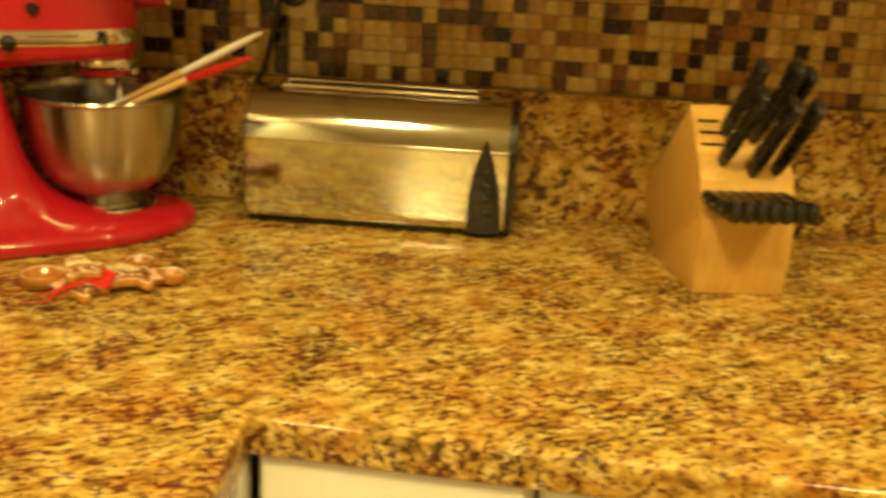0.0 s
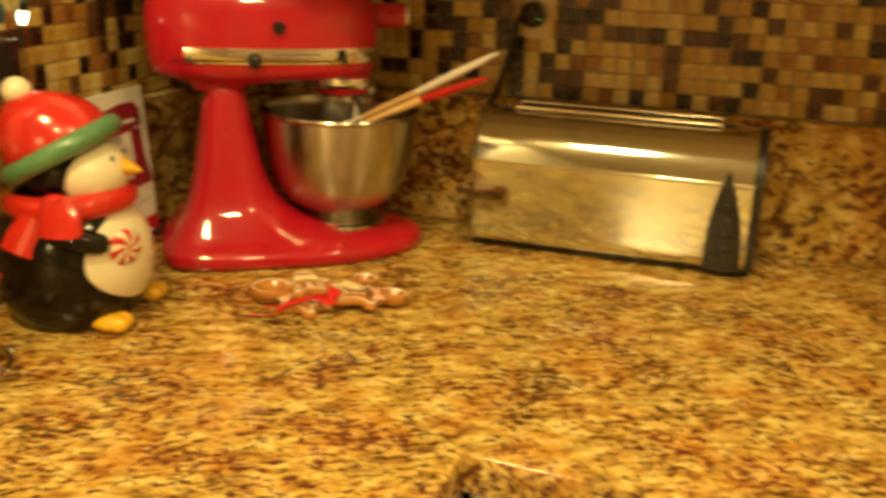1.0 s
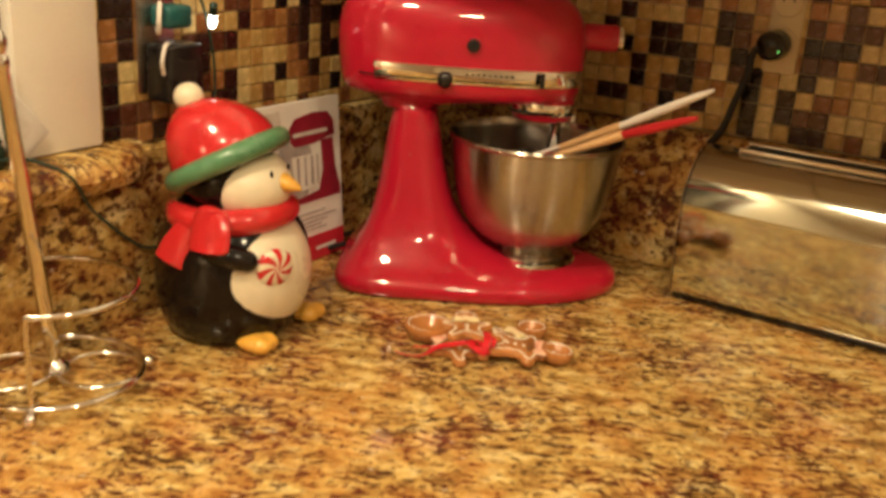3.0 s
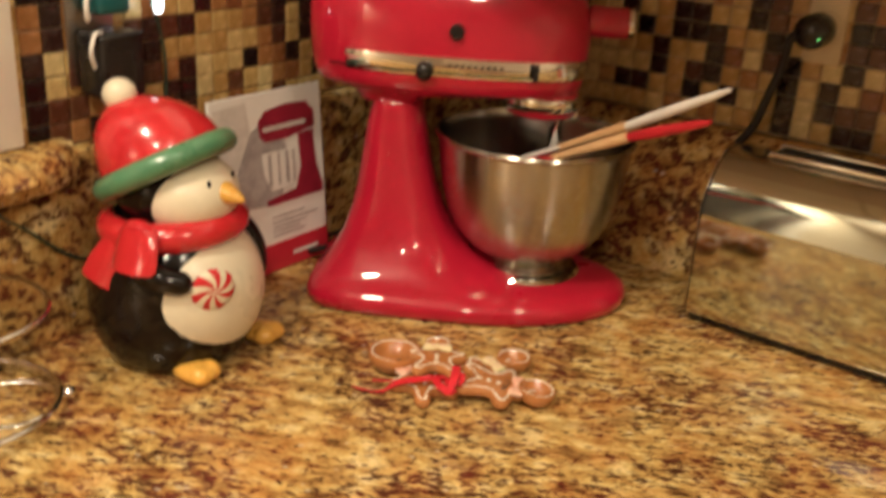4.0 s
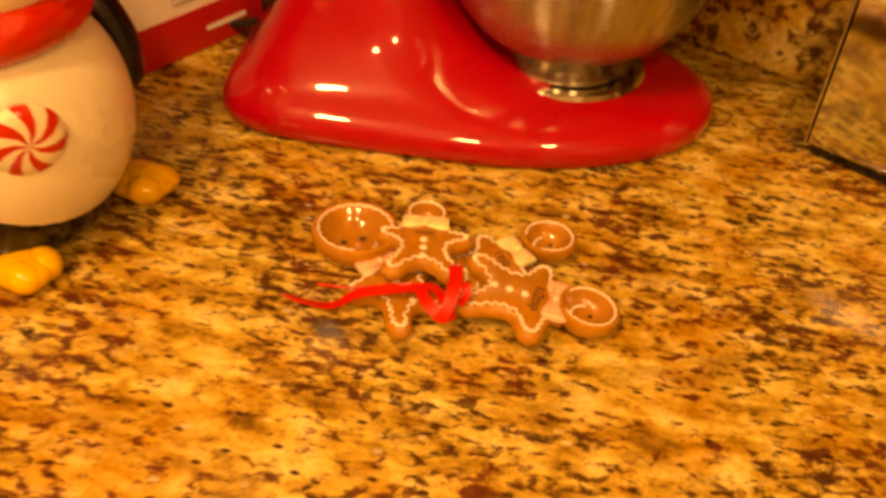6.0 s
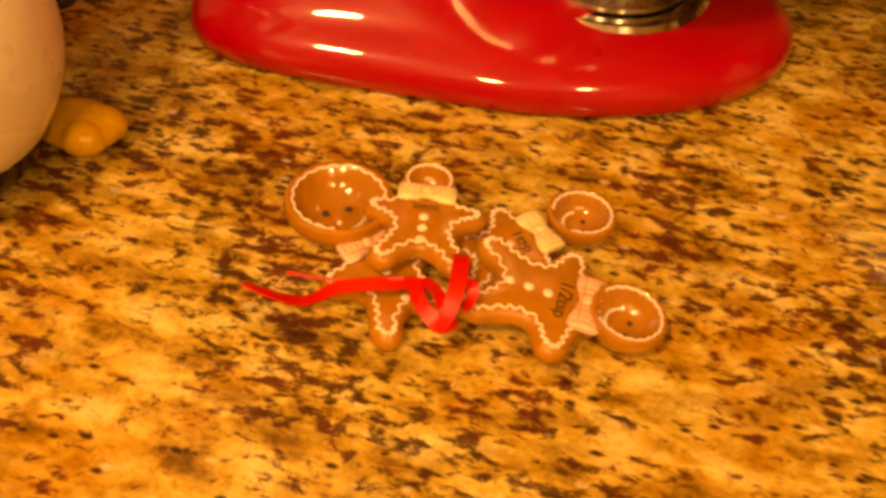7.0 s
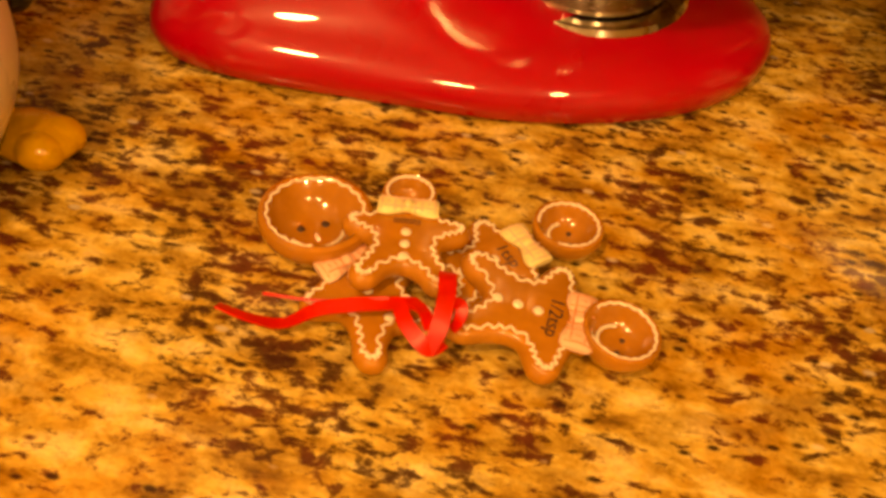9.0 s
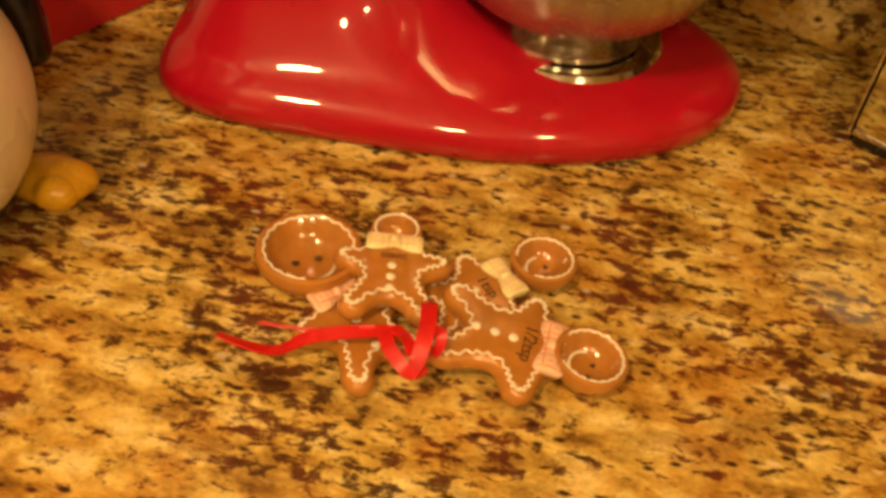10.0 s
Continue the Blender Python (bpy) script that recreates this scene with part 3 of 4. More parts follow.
# ---- long chrome toaster ----
def toaster():
    t = thing("toaster", pose(0.418, -0.022, COUNTER, 0, 0, -2.0), "long polished steel two-slice toaster against the upstand", "toaster")
    L = 0.345
    flat = [(-0.0930, 0.010), (-0.0962, 0.016), (-0.0966, 0.05), (-0.0967, 0.085), (-0.0967, 0.1115)]
    chamfer = [(-0.0964, 0.1128), (-0.0930, 0.123), (-0.0880, 0.134), (-0.0815, 0.1445), (-0.074, 0.153)]
    top = [(-0.074, 0.153), (-0.066, 0.1597), (-0.058, 0.1645), (-0.050, 0.1680)]
    back = [(-0.024, 0.1680), (-0.014, 0.164), (-0.006, 0.153), (-0.003, 0.136), (-0.001, 0.09), (-0.002, 0.05), (-0.004, 0.016), (-0.007, 0.010)]

    def skin(bm, prof, x0, x1, n=24):
        loft(bm, [[Vector((x0 + (x1 - x0) * i / n, y, z)) for y, z in prof] for i in range(n + 1)], False, False)
        return bm
    fp = [(p.y, p.z) for p in spline([(0, *q) for q in flat], 5)] + [(p.y, p.z) for p in spline([(0, *q) for q in chamfer], 5)]
    part("front_shell", skin(B(), fp, 0.004, L - 0.012), TOASTER, t, "mirror-like steel front")
    bm = skin(B(), [(p.y, p.z) for p in spline([(0, *q) for q in top], 4)], 0.004, L - 0.012)
    skin(bm, [(p.y, p.z) for p in spline([(0, *q) for q in back], 4)], 0.004, L - 0.012)
    for x0, x1 in ((0.004, 0.044), (0.288, L - 0.012)):
        skin(bm, [(-0.050, 0.1680), (-0.024, 0.1680)], x0, x1, 1)
    part("top_shell", bm, TOASTER_TOP, t, "brushed steel top")
    whole = [(p.y, p.z) for p in spline([(0, *q) for q in flat + chamfer + top[1:] + back], 4)]
    for x0, x1, grow in ((0.0, 0.0045, 0.0), (L - 0.0125, L, 0.002)):
        bm = B()
        rings = []
        for x, g in ((x0, -0.004), (x0 + 0.001, grow), (x1 - 0.002, grow), (x1, -0.005)):
            rings.append([Vector((x, -0.05 + (y + 0.05) * (1 + g / 0.05), 0.085 + (z - 0.085) * (1 + g / 0.08))) for y, z in whole])
        loft(bm, rings)
        part("end_cap", bm, BLACK if x0 else TOASTER_TOP, t, "black end cap" if x0 else "")
    bm = B()
    for y, z in ((-0.0515, 0.1715), (-0.0215, 0.1735)):
        tube(bm, [(0.043, y, z), (0.289, y, z)], 0.0029, 12)
    for x in (0.0435, 0.2885):
        tube(bm, [(x, -0.051, 0.1700), (x, -0.023, 0.1700)], 0.0024, 8)
    part("slot_rim", bm, CHROME, t, "chrome slot rim")
    bm = B()
    box(bm, (0.044, -0.0502, 0.03), (0.288, -0.0482, 0.1676))
    box(bm, (0.044, -0.0258, 0.03), (0.288, -0.0236, 0.1715))
    box(bm, (0.044, -0.0481, 0.03), (0.288, -0.0259, 0.034))
    part("slot_lining", bm, DARK, t)
    bm = B()
    box(bm, (0.004, -0.089, 0.002), (L - 0.004, -0.006, 0.012), 0.002)
    part("base", bm, BLACK, t)
    # pointed control panel
    bm = B()
    left, right = [], []
    for k in range(13):
        u = k / 12
        z = 0.008 + u * 0.118
        w = 0.0225 * (1 - u ** 2.6) + 0.001
        y = -0.0975 - 0.004 * (1 - u * 0.5) if z < 0.12 else -0.0985
        cx = L - 0.036 - 0.004 * u
        left.append((cx - w, y, z))
        right.append((cx + w * 0.9, y, z))
    rings = [[Vector((a[0], a[1] + 0.008, a[2])), Vector((a[0] + 0.0015, a[1], a[2])), Vector(((a[0] + b[0]) / 2, a[1] - 0.0016, a[2])), Vector((b[0] - 0.0015, b[1], b[2])), Vector((b[0], b[1] + 0.008, b[2]))] for a, b in zip(left, right)]
    loft(bm, rings, True, True)
    panel = part("control_panel", bm, BLACK, t, "pointed black control panel")
    for k in range(4):
        bm = B()
        ball(bm, (L - 0.037, -0.103, 0.036 + 0.017 * k), (0.006, 0.003, 0.004), Matrix(), 0, 14, 10)
        part("button", bm, BLACK, panel)
    return t


toaster()


# ---- knife block ----
def knife_block():
    t = thing("knife_block", pose(0.956, -0.281, COUNTER, 0, 0, 7.5), "light wooden knife block filled with black-handled knives", "knife block")
    prof = [(0.0, 0.0), (0.0, 0.088), (0.011, 0.091), (0.018, 0.127), (0.082, 0.199), (0.206, 0.068), (0.176, 0.032), (0.135, 0.0)]
    W = 0.108
    bm = B()
    loft(bm, [[Vector((x, y, z)) for y, z in prof] for x in (0, W)])
    bmesh.ops.bevel(bm, geom=list(bm.edges), offset=0.0016, segments=2, affect="EDGES", profile=0.5)
    part("block", bm, BLOCK_WOOD, t)
    a, b = Vector((0, 0.018, 0.127)), Vector((0, 0.082, 0.199))
    up = (b - a).normalized()
    out = Vector((0, -up.z, up.y))

    def handle(p, d, length, size, name="knife"):
        k = thing(name, Matrix.Translation(t.matrix_world @ p) @ (t.matrix_world.to_3x3() @ Matrix((d.orthogonal().normalized(), d.cross(d.orthogonal().normalized()), d)).transposed()).to_4x4(),
                  "kitchen knife with a glossy black handle, pushed into the block", "knife", "knives in the block")
        inv = k.matrix_world.inverted() @ t.matrix_world
        side = (Vector((1, 0, 0)) - d * d.x).normalized()
        tall = d.cross(side)
        bm = B()
        rings = []
        for s, wv, hv, bend in ((0.0, 0.55, 0.62, 0), (0.08, 0.85, 0.80, 0), (0.25, 1.0, 0.95, 0.0), (0.5, 0.95, 0.84, 0.03), (0.72, 1.0, 0.98, 0.02), (0.9, 0.98, 1.12, -0.05), (0.98, 0.8, 1.0, -0.09), (1.0, 0.45, 0.6, -0.1)):
            c = p + d * (s * length) - tall * (bend * size * 1.6)
            rings.append([inv @ (c + side * (math.cos(q) * size * 0.62 * wv) + tall * (math.sin(q) * size * hv)) for q in [2 * math.pi * i / 16 for i in range(16)]])
        loft(bm, rings)
        part("handle", bm, BLACK, k)
        for s in (0.2, 0.45, 0.7):
            c = p + d * (s * length) - side * size * 0.6
            part("rivet", ball(B(), inv @ c, (0.0016, 0.0016, 0.0016), Matrix(), 0, 8, 6), CHROME, k)
        bm = B()
        c0, c1 = p - d * 0.03, p + d * 0.004
        q = [c0 - tall * size * 0.7, c0 + tall * size * 0.7, c1 + tall * size * 0.7, c1 - tall * size * 0.7]
        loft(bm, [[inv @ (v + side * s) for v in q] for s in (-0.0009, 0.0009)])
        part("blade", bm, CHROME, k)
        return k

    for fx, fu, ln, sz in ((0.026, 0.022, 0.112, 0.0122), (0.058, 0.010, 0.112, 0.0135), (0.086, 0.012, 0.108, 0.0122), (0.034, 0.060, 0.105, 0.0118), (0.066, 0.052, 0.118, 0.0132), (0.090, 0.058, 0.100, 0.0115)):
        handle(a + Vector((fx, 0, 0)) + up * fu, (out + Vector((0.13, 0, 0.42))).normalized(), ln * 0.98, sz)
    for k in range(7):
        handle(Vector((0.004 + k * 0.0138, 0.012, 0.110)), Vector((0.02, -0.985, 0.06)).normalized(), 0.090, 0.0110, "steak_knife")
    bm = B()
    for fx, fu in ((0.020, 0.075), (0.020, 0.060), (0.020, 0.045)):
        c = a + Vector((fx, 0, 0)) + up * fu
        box(bm, (c.x - 0.014, c.y - 0.003, c.z - 0.001), (c.x + 0.010, c.y + 0.002, c.z + 0.0012))
    part("empty_slot", bm, DARK, t)
    return t


knife_block()


# ---- penguin cookie jar: one glazed figure ----
def penguin():
    face = Matrix.Rotation(radians(13), 3, "Z")
    bm = B()
    K, Wt, R_, G, Y = 0, 1, 2, 3, 4

    def P(f, s, z):
        return Vector((f, s, z))
    # body as a fat egg
    prof = [(0.0, 0.0), (0.040, 0.0), (0.052, 0.003), (0.060, 0.012), (0.0665, 0.028), (0.069, 0.045), (0.0685, 0.065), (0.0655, 0.085), (0.059, 0.102), (0.050, 0.116), (0.043, 0.128), (0.0, 0.132)]
    prof = [(p.x, p.z) for p in spline([(r, 0, z) for r, z in prof], 4)]
    lathe(bm, prof, 48, Matrix(), K)
    # belly
    ball(bm, P(0.0195, 0.001, 0.0630), (0.0555, 0.0625, 0.0640), Matrix.Rotation(radians(-8), 3, "Y"), Wt, 56, 36)
    # head and face
    ball(bm, P(0.002, 0, 0.146), (0.043, 0.045, 0.040), Matrix(), K, 36, 24)
    ball(bm, P(0.0195, 0, 0.143), (0.038, 0.0425, 0.033), Matrix(), Wt, 40, 24)
    # beak and eyes
    rings = []
    for s, w, h, dz in ((0.0, 0.011, 0.010, 0.0), (0.006, 0.010, 0.0085, 0.0), (0.014, 0.0065, 0.0055, -0.0015), (0.020, 0.003, 0.0026, -0.003), (0.022, 0.001, 0.001, -0.0035)):
        rings.append([P(0.0495 + s, math.cos(q) * w, 0.149 + dz + math.sin(q) * h) for q in [2 * math.pi * i / 16 for i in range(16)]])
    loft(bm, rings, True, True, Y)
    for sgn in (-1, 1):
        ball(bm, P(0.0500, sgn * 0.0155, 0.159), (0.0016, 0.0017, 0.0036), Matrix(), K, 10, 8)
    # scarf
    ring = [P(0.003 + 0.048 * math.cos(a), 0.049 * math.sin(a), 0.117 + 0.003 * math.cos(a)) for a in [2 * math.pi * i / 48 for i in range(48)]]
    tube(bm, ring, 0.0125, 16, True, R_)
    # knot and tails on the near side
    ball(bm, P(0.008, -0.051, 0.113), (0.018, 0.013, 0.018), Matrix.Rotation(radians(10), 3, "X"), R_, 20, 14)
    ball(bm, P(0.010, -0.052, 0.127), (0.013, 0.008, 0.007), Matrix(), R_, 18, 12)
    rings = []
    for s, w in ((0.0, 0.012), (0.12, 0.0165), (0.5, 0.0190), (0.9, 0.0200), (1.0, 0.0180)):
        c = P(0.017, -0.057, 0.131) + Vector((0.002, -0.013, -0.031)) * s
        rings.append([c + Vector((math.cos(q) * w, math.sin(q) * 0.0075, 0)) for q in [2 * math.pi * i / 16 for i in range(16)]])
    loft(bm, rings, True, True, R_)
    rings = []
    for s, w in ((0.0, 0.009), (0.35, 0.013), (0.7, 0.016), (1.0, 0.0160)):
        c = P(-0.002, -0.052, 0.121) + Vector((-0.020, -0.011, -0.040)) * s + Vector((-0.005, 0, 0)) * s * (1 - s)
        rings.append([c + Vector((math.cos(q) * w, math.sin(q) * 0.0055, -0.006 * math.cos(q))) for q in [2 * math.pi * i / 16 for i in range(16)]])
    loft(bm, rings, True, True, R_)
    # hat: dome, brim and bobble, tipped back
    tip = Matrix.Translation(P(-0.003, 0, 0.164)) @ Matrix.Rotation(radians(-29), 4, "Y")
    dome = [(0.049, -0.004), (0.050, 0.008), (0.0465, 0.022), (0.039, 0.036), (0.0285, 0.047), (0.0175, 0.0545), (0.0085, 0.058), (0.0, 0.0595)]
    rings = []
    for p in spline([(r, 0, z) for r, z in dome], 4):
        lean, r = max(0.0, p.z / 0.0595) ** 2, max(p.x, 1e-5)
        rings.append([tip @ Vector((r * math.cos(2 * math.pi * i / 44) - 0.006 * lean, r * math.sin(2 * math.pi * i / 44) - 0.010 * lean, p.z)) for i in range(44)])
    loft(bm, rings, False, True, R_)
    ring = [tip @ Vector((0.0505 * math.cos(a), 0.0505 * math.sin(a), -0.002)) for a in [2 * math.pi * i / 52 for i in range(52)]]
    tube(bm, ring, 0.0098, 14, True, G)
    ball(bm, P(-0.034, -0.012, 0.217), (0.0135, 0.0135, 0.0130), Matrix(), Wt, 24, 16)
    # wings: the near one reaches round to the sweet, the other hangs down
    for pts, r0, r1 in (([P(0.006, -0.050, 0.097), P(0.020, -0.058, 0.096), P(0.033, -0.059, 0.093), P(0.046, -0.051, 0.089)], 0.0128, 0.0098),
                        ([P(-0.008, 0.056, 0.106), P(0.014, 0.066, 0.098), P(0.031, 0.069, 0.080), P(0.037, 0.068, 0.060)], 0.0145, 0.0090)):
        line = spline(pts, 6)
        tube(bm, line, 0.01, 16, False, K, radii=[r0 + (r1 - r0) * (i / (len(line) - 1)) for i in range(len(line))])
        ball(bm, line[-1], (r1, r1, r1), Matrix(), K, 16, 10)
        ball(bm, line[0], (r0 * 1.1, r0, r0 * 1.1), Matrix(), K, 20, 14)
    # striped sweet, held at the front
    sweet = Matrix.Translation(P(0.0635, -0.0330, 0.0805)) @ Matrix.Rotation(radians(-32), 4, "Z") @ Matrix.Rotation(radians(90), 4, "Y")
    n, sect = 72, 14
    levels = [(0.0, 0.0050), (0.006, 0.0048), (0.011, 0.0042), (0.0155, 0.0028), (0.0178, 0.0), (0.0165, -0.004)]
    vs = [[bm.verts.new(sweet @ Vector((max(r, 1e-5) * math.cos(2 * math.pi * i / n + r * 38), max(r, 1e-5) * math.sin(2 * math.pi * i / n + r * 38), z))) for i in range(n)] for r, z in levels]
    for a, b in zip(vs, vs[1:]):
        for i in range(n):
            bm.faces.new((a[i], a[(i + 1) % n], b[(i + 1) % n], b[i])).material_index = R_ if (i * sect // n) % 2 else Wt
    # feet
    for sgn in (-1, 1):
        for k, (f, s, w) in enumerate(((0.0, 0.0, 0.0205), (0.0090, 0.0058, 0.0112), (0.0080, -0.0060, 0.0112))):
            ball(bm, P(0.050 + sgn * 0.003 + f, 0.004 + sgn * 0.0425 + s, 0.0084), (w, 0.0150 if k == 0 else 0.0090, 0.0088 if k == 0 else 0.0083), Matrix.Rotation(radians(sgn * 12), 3, "Z"), Y, 24, 14)
    for v in bm.verts:
        v.co = face @ v.co
    ob = link_bm("penguin_cookie_jar", bm, [P_BLACK, P_WHITE, P_RED, P_GREEN, P_YELLOW])
    ob.location, ob.scale = (0.102, -0.4815, COUNTER), (1.02, 1.02, 1.02)
    tagged(ob, "glazed ceramic penguin jar in red hat and scarf", "cookie jar")


penguin()


# ---- recipe booklet leaning on the upstand ----
def booklet():
    lean = math.degrees(math.atan2(0.016, 0.186))
    t = thing("booklet", pose(0.043, -0.378, COUNTER + 0.0005) @ pose(0, 0, 0, 0, -lean, 0), "glossy booklet with a red mixer pictured, leaning on the upstand", "booklet")
    W, Hh, X = 0.151, 0.187, 0.003

    def flat(name, pts, mat, lift, parent=t, label=""):
        bm = B()
        loft(bm, [[Vector((X + d, u, v)) for u, v in pts] for d in (lift, lift + 0.0003)])
        return part(name, bm, mat, parent, label, False)

    def rect(u0, v0, u1, v1):
        return [(u0, v0), (u1, v0), (u1, v1), (u0, v1)]
    bm = box(B(), (-0.0, 0.0, 0.0), (X, W, Hh), 0.0006, 1)
    part("page_block", bm, PAPER, t)
    flat("photo", rect(0.002, 0.066, W - 0.001, Hh - 0.001), PAPER, 0.0001)
    flat("photo_shade", [(0.03, 0.075), (0.085, 0.07), (0.10, 0.12), (0.085, 0.165), (0.05, 0.15), (0.028, 0.11)], PAPER_GREY, 0.0005)
    flat("red_band", rect(0.0, 0.0005, W, 0.030), PAPER_RED, 0.0003, t, "red band")
    # printed mixer: head with a pale band, neck, foot, bowl and beater
    flat("photo_shade", [(0.004, 0.120), (0.040, 0.112), (0.050, 0.150), (0.046, 0.180), (0.004, 0.178)], PAPER_PALE, 0.0003)
    flat("photo_shade", [(0.016, 0.085), (0.026, 0.085), (0.027, 0.112), (0.015, 0.112)], PAPER_GREY, 0.0005)
    flat("photo_shade", [(0.034, 0.080), (0.042, 0.080), (0.043, 0.104), (0.033, 0.104)], PAPER_GREY, 0.0007)
    flat("printed_head", [(0.062, 0.143), (0.060, 0.158), (0.070, 0.168), (0.100, 0.172), (0.128, 0.170), (0.138, 0.160), (0.139, 0.143), (0.100, 0.137), (0.068, 0.137)], PAPER_DARKRED, 0.0009, t, "printed red mixer")
    flat("printed_band", rect(0.066, 0.1475, 0.126, 0.1520), PAPER_PALE, 0.0013)
    flat("printed_column", [(0.114, 0.139), (0.136, 0.139), (0.139, 0.105), (0.147, 0.080), (0.147, 0.071), (0.066, 0.071), (0.066, 0.077), (0.108, 0.082), (0.116, 0.105)], PAPER_DARKRED, 0.0009)
    flat("printed_bowl", [(0.062, 0.126), (0.112, 0.126), (0.110, 0.104), (0.100, 0.086), (0.074, 0.086), (0.064, 0.104)], PAPER, 0.0013)
    for u, w in ((0.070, 0.004), (0.083, 0.003), (0.094, 0.0045), (0.104, 0.003)):
        flat("printed_stripe", [(u, 0.092), (u + w, 0.090), (u + w, 0.124), (u, 0.124)], PAPER_GREY, 0.0017)
    flat("printed_beater", rect(0.084, 0.127, 0.092, 0.137), PAPER_GREY, 0.0013)
    for v, u1 in ((0.057, 0.118), (0.051, 0.138), (0.046, 0.12), (0.0415, 0.11), (0.037, 0.118)):
        flat("text_bar", rect(0.072, v, u1, v + 0.0016), PAPER_GREY, 0.0004)
    flat("band_bar", rect(0.098, 0.012, 0.135, 0.0155), PAPER, 0.0007)
    return t


booklet()


# ---- gingerbread measuring spoons ----
HALF = [(0.125, 0.0), (0.075, 0.095), (0.0, 0.155), (-0.03, 0.235), (0.01, 0.315), (0.10, 0.330), (0.20, 0.275), (0.29, 0.24), (0.355, 0.255), (0.395, 0.325), (0.435, 0.395), (0.51, 0.42), (0.575, 0.365), (0.60, 0.255), (0.635, 0.15), (0.70, 0.12)]


def outline(L, side=1.0, per=5):
    pts = [Vector((x * L, y * L * side, 0)) for x, y in HALF] + [Vector((x * L, -y * L * side, 0)) for x, y in HALF[:0:-1]]
    return spline(pts, per, True)


def inset(pts, d):
    out, n = [], len(pts)
    for i, p in enumerate(pts):
        t = (pts[(i + 1) % n] - pts[i - 1]).normalized()
        out.append(p + Vector((t.y, -t.x, 0)) * d)
    return out


def inward(pts):
    area = sum(a.x * b.y - b.x * a.y for a, b in zip(pts, pts[1:] + pts[:1]))
    return -1 if area > 0 else 1


def ginger_spoon(m, L, side, R, cx, bow, text, face_turn, label="", cy=0.0):
    t = thing("measuring_spoon", m, label, "measuring spoon", "gingerbread measuring spoons")
    T = 0.0085
    pts = outline(L, side)
    s = inward(pts)
    bm = B()
    rings = []
    for off, z in ((0.0026, 0.0), (0.0008, 0.0012), (0.0, 0.0036), (0.0004, 0.0060), (0.0016, 0.0078), (0.0034, T)):
        rings.append([Vector((p.x, p.y, z)) for p in inset(pts, s * off)])
    loft(bm, rings)
    for f in list(bm.faces):
        if len(f.verts) > 4:
            bmesh.ops.triangulate(bm, faces=[f])
    body = part("handle", bm, GINGER, t)
    # wavy icing along the edge of the figure
    ice = inset(pts, s * 0.0037)
    n = len(ice)
    wave = []
    for i in range(n):
        p, q = ice[i], ice[(i + 1) % n]
        for k in range(2):
            r = p.lerp(q, k / 2)
            d = (q - p).normalized()
            c = len(wave)
            w = 0.0009 * math.sin(c * 1.05 + 0.9 * math.sin(c * 0.31)) + 0.0002 * math.sin(c * 2.6)
            wave.append(Vector((r.x - d.y * w, r.y + d.x * w, T + 0.0001)))
    start = max(range(len(wave)), key=lambda i: wave[i].x)
    ordered = [p for p in wave[start:] + wave[:start] if p.x < 0.57 * L]
    part("icing", tube(B(), ordered, 0.00054, 6), ICING, t, "white icing line")
    for k in range(3):
        bm = B()
        ball(bm, (L * (0.20 + 0.105 * k), 0, T), (0.0021, 0.0021, 0.0011), Matrix(), 0, 16, 8)
        part("button", bm, ICING, t)
    # the bowl is the head
    bm = B()
    lathe(bm, [(0.0, 0.0), (0.55 * R, 0.0), (0.85 * R, 0.0030), (0.98 * R, 0.0072), (R, 0.0092), (0.965 * R, 0.0108), (0.89 * R, 0.0114), (0.81 * R, 0.0106), (0.70 * R, 0.0072), (0.5 * R, 0.0040), (0.25 * R, 0.0030), (0.0, 0.0028)], 44, pose(cx, cy, 0))
    deep = 1.0 + 0.55 * min(1.0, max(0.0, (R - 0.011) / 0.0135))
    for v in bm.verts:
        v.co.z *= deep
    head = part("bowl", bm, GINGER, t)
    line = []
    for i in range(0, 71):
        a = -2.55 + 5.1 * i / 70
        r = R * (0.83 + 0.022 * math.sin(i * 1.5))
        line.append((cx + r * math.cos(a), cy + r * math.sin(a), 0.0108 * deep))
    part("icing_ring", tube(B(), line, 0.00062, 6), ICING, head, "white icing line")
    turn = Matrix.Rotation(face_turn, 3, "Z")
    for sg in (-1, 1):
        bm = B()
        p = Vector((cx, cy, 0.0034 * deep)) + turn @ Vector((0.12 * R, sg * 0.22 * R, 0))
        ball(bm, p, (0.075 * R, 0.075 * R, 0.0007), Matrix(), 0, 10, 6)
        part("eye", bm, INK, head)
    line = []
    for i in range(17):
        a = math.pi + radians(-68 + 136 * i / 16)
        p = Vector((cx, cy, 0)) + turn @ Vector((0.50 * R * math.cos(a) + 0.02 * R, 0.50 * R * math.sin(a), 0))
        line.append((p.x, p.y, 0.0047 * deep))
    part("smile", tube(B(), line, 0.0007, 6), ICING, head)
    # bow tie
    if bow:
        bx, bl, bw = 0.62 * L, 0.20 * L * max(side, 0.75), 0.082 * L
        bm = B()
        for sg in (-1, 1):
            rings = []
            for k, (u, w, h) in enumerate(((0.0, 0.50, 0.0016), (0.25, 0.72, 0.0022), (0.6, 1.0, 0.0026), (0.9, 1.02, 0.0022), (1.0, 0.85, 0.0012))):
                y = sg * u * bl
                rings.append([Vector((bx + math.cos(q) * bw * w, y, T + 0.0012 + math.sin(q) * h)) for q in [2 * math.pi * i / 14 for i in range(14)]])
            loft(bm, rings)
        ball(bm, (bx, 0, T + 0.0018), (bw * 0.62, bl * 0.2, 0.0026), Matrix(), 0, 16, 10)
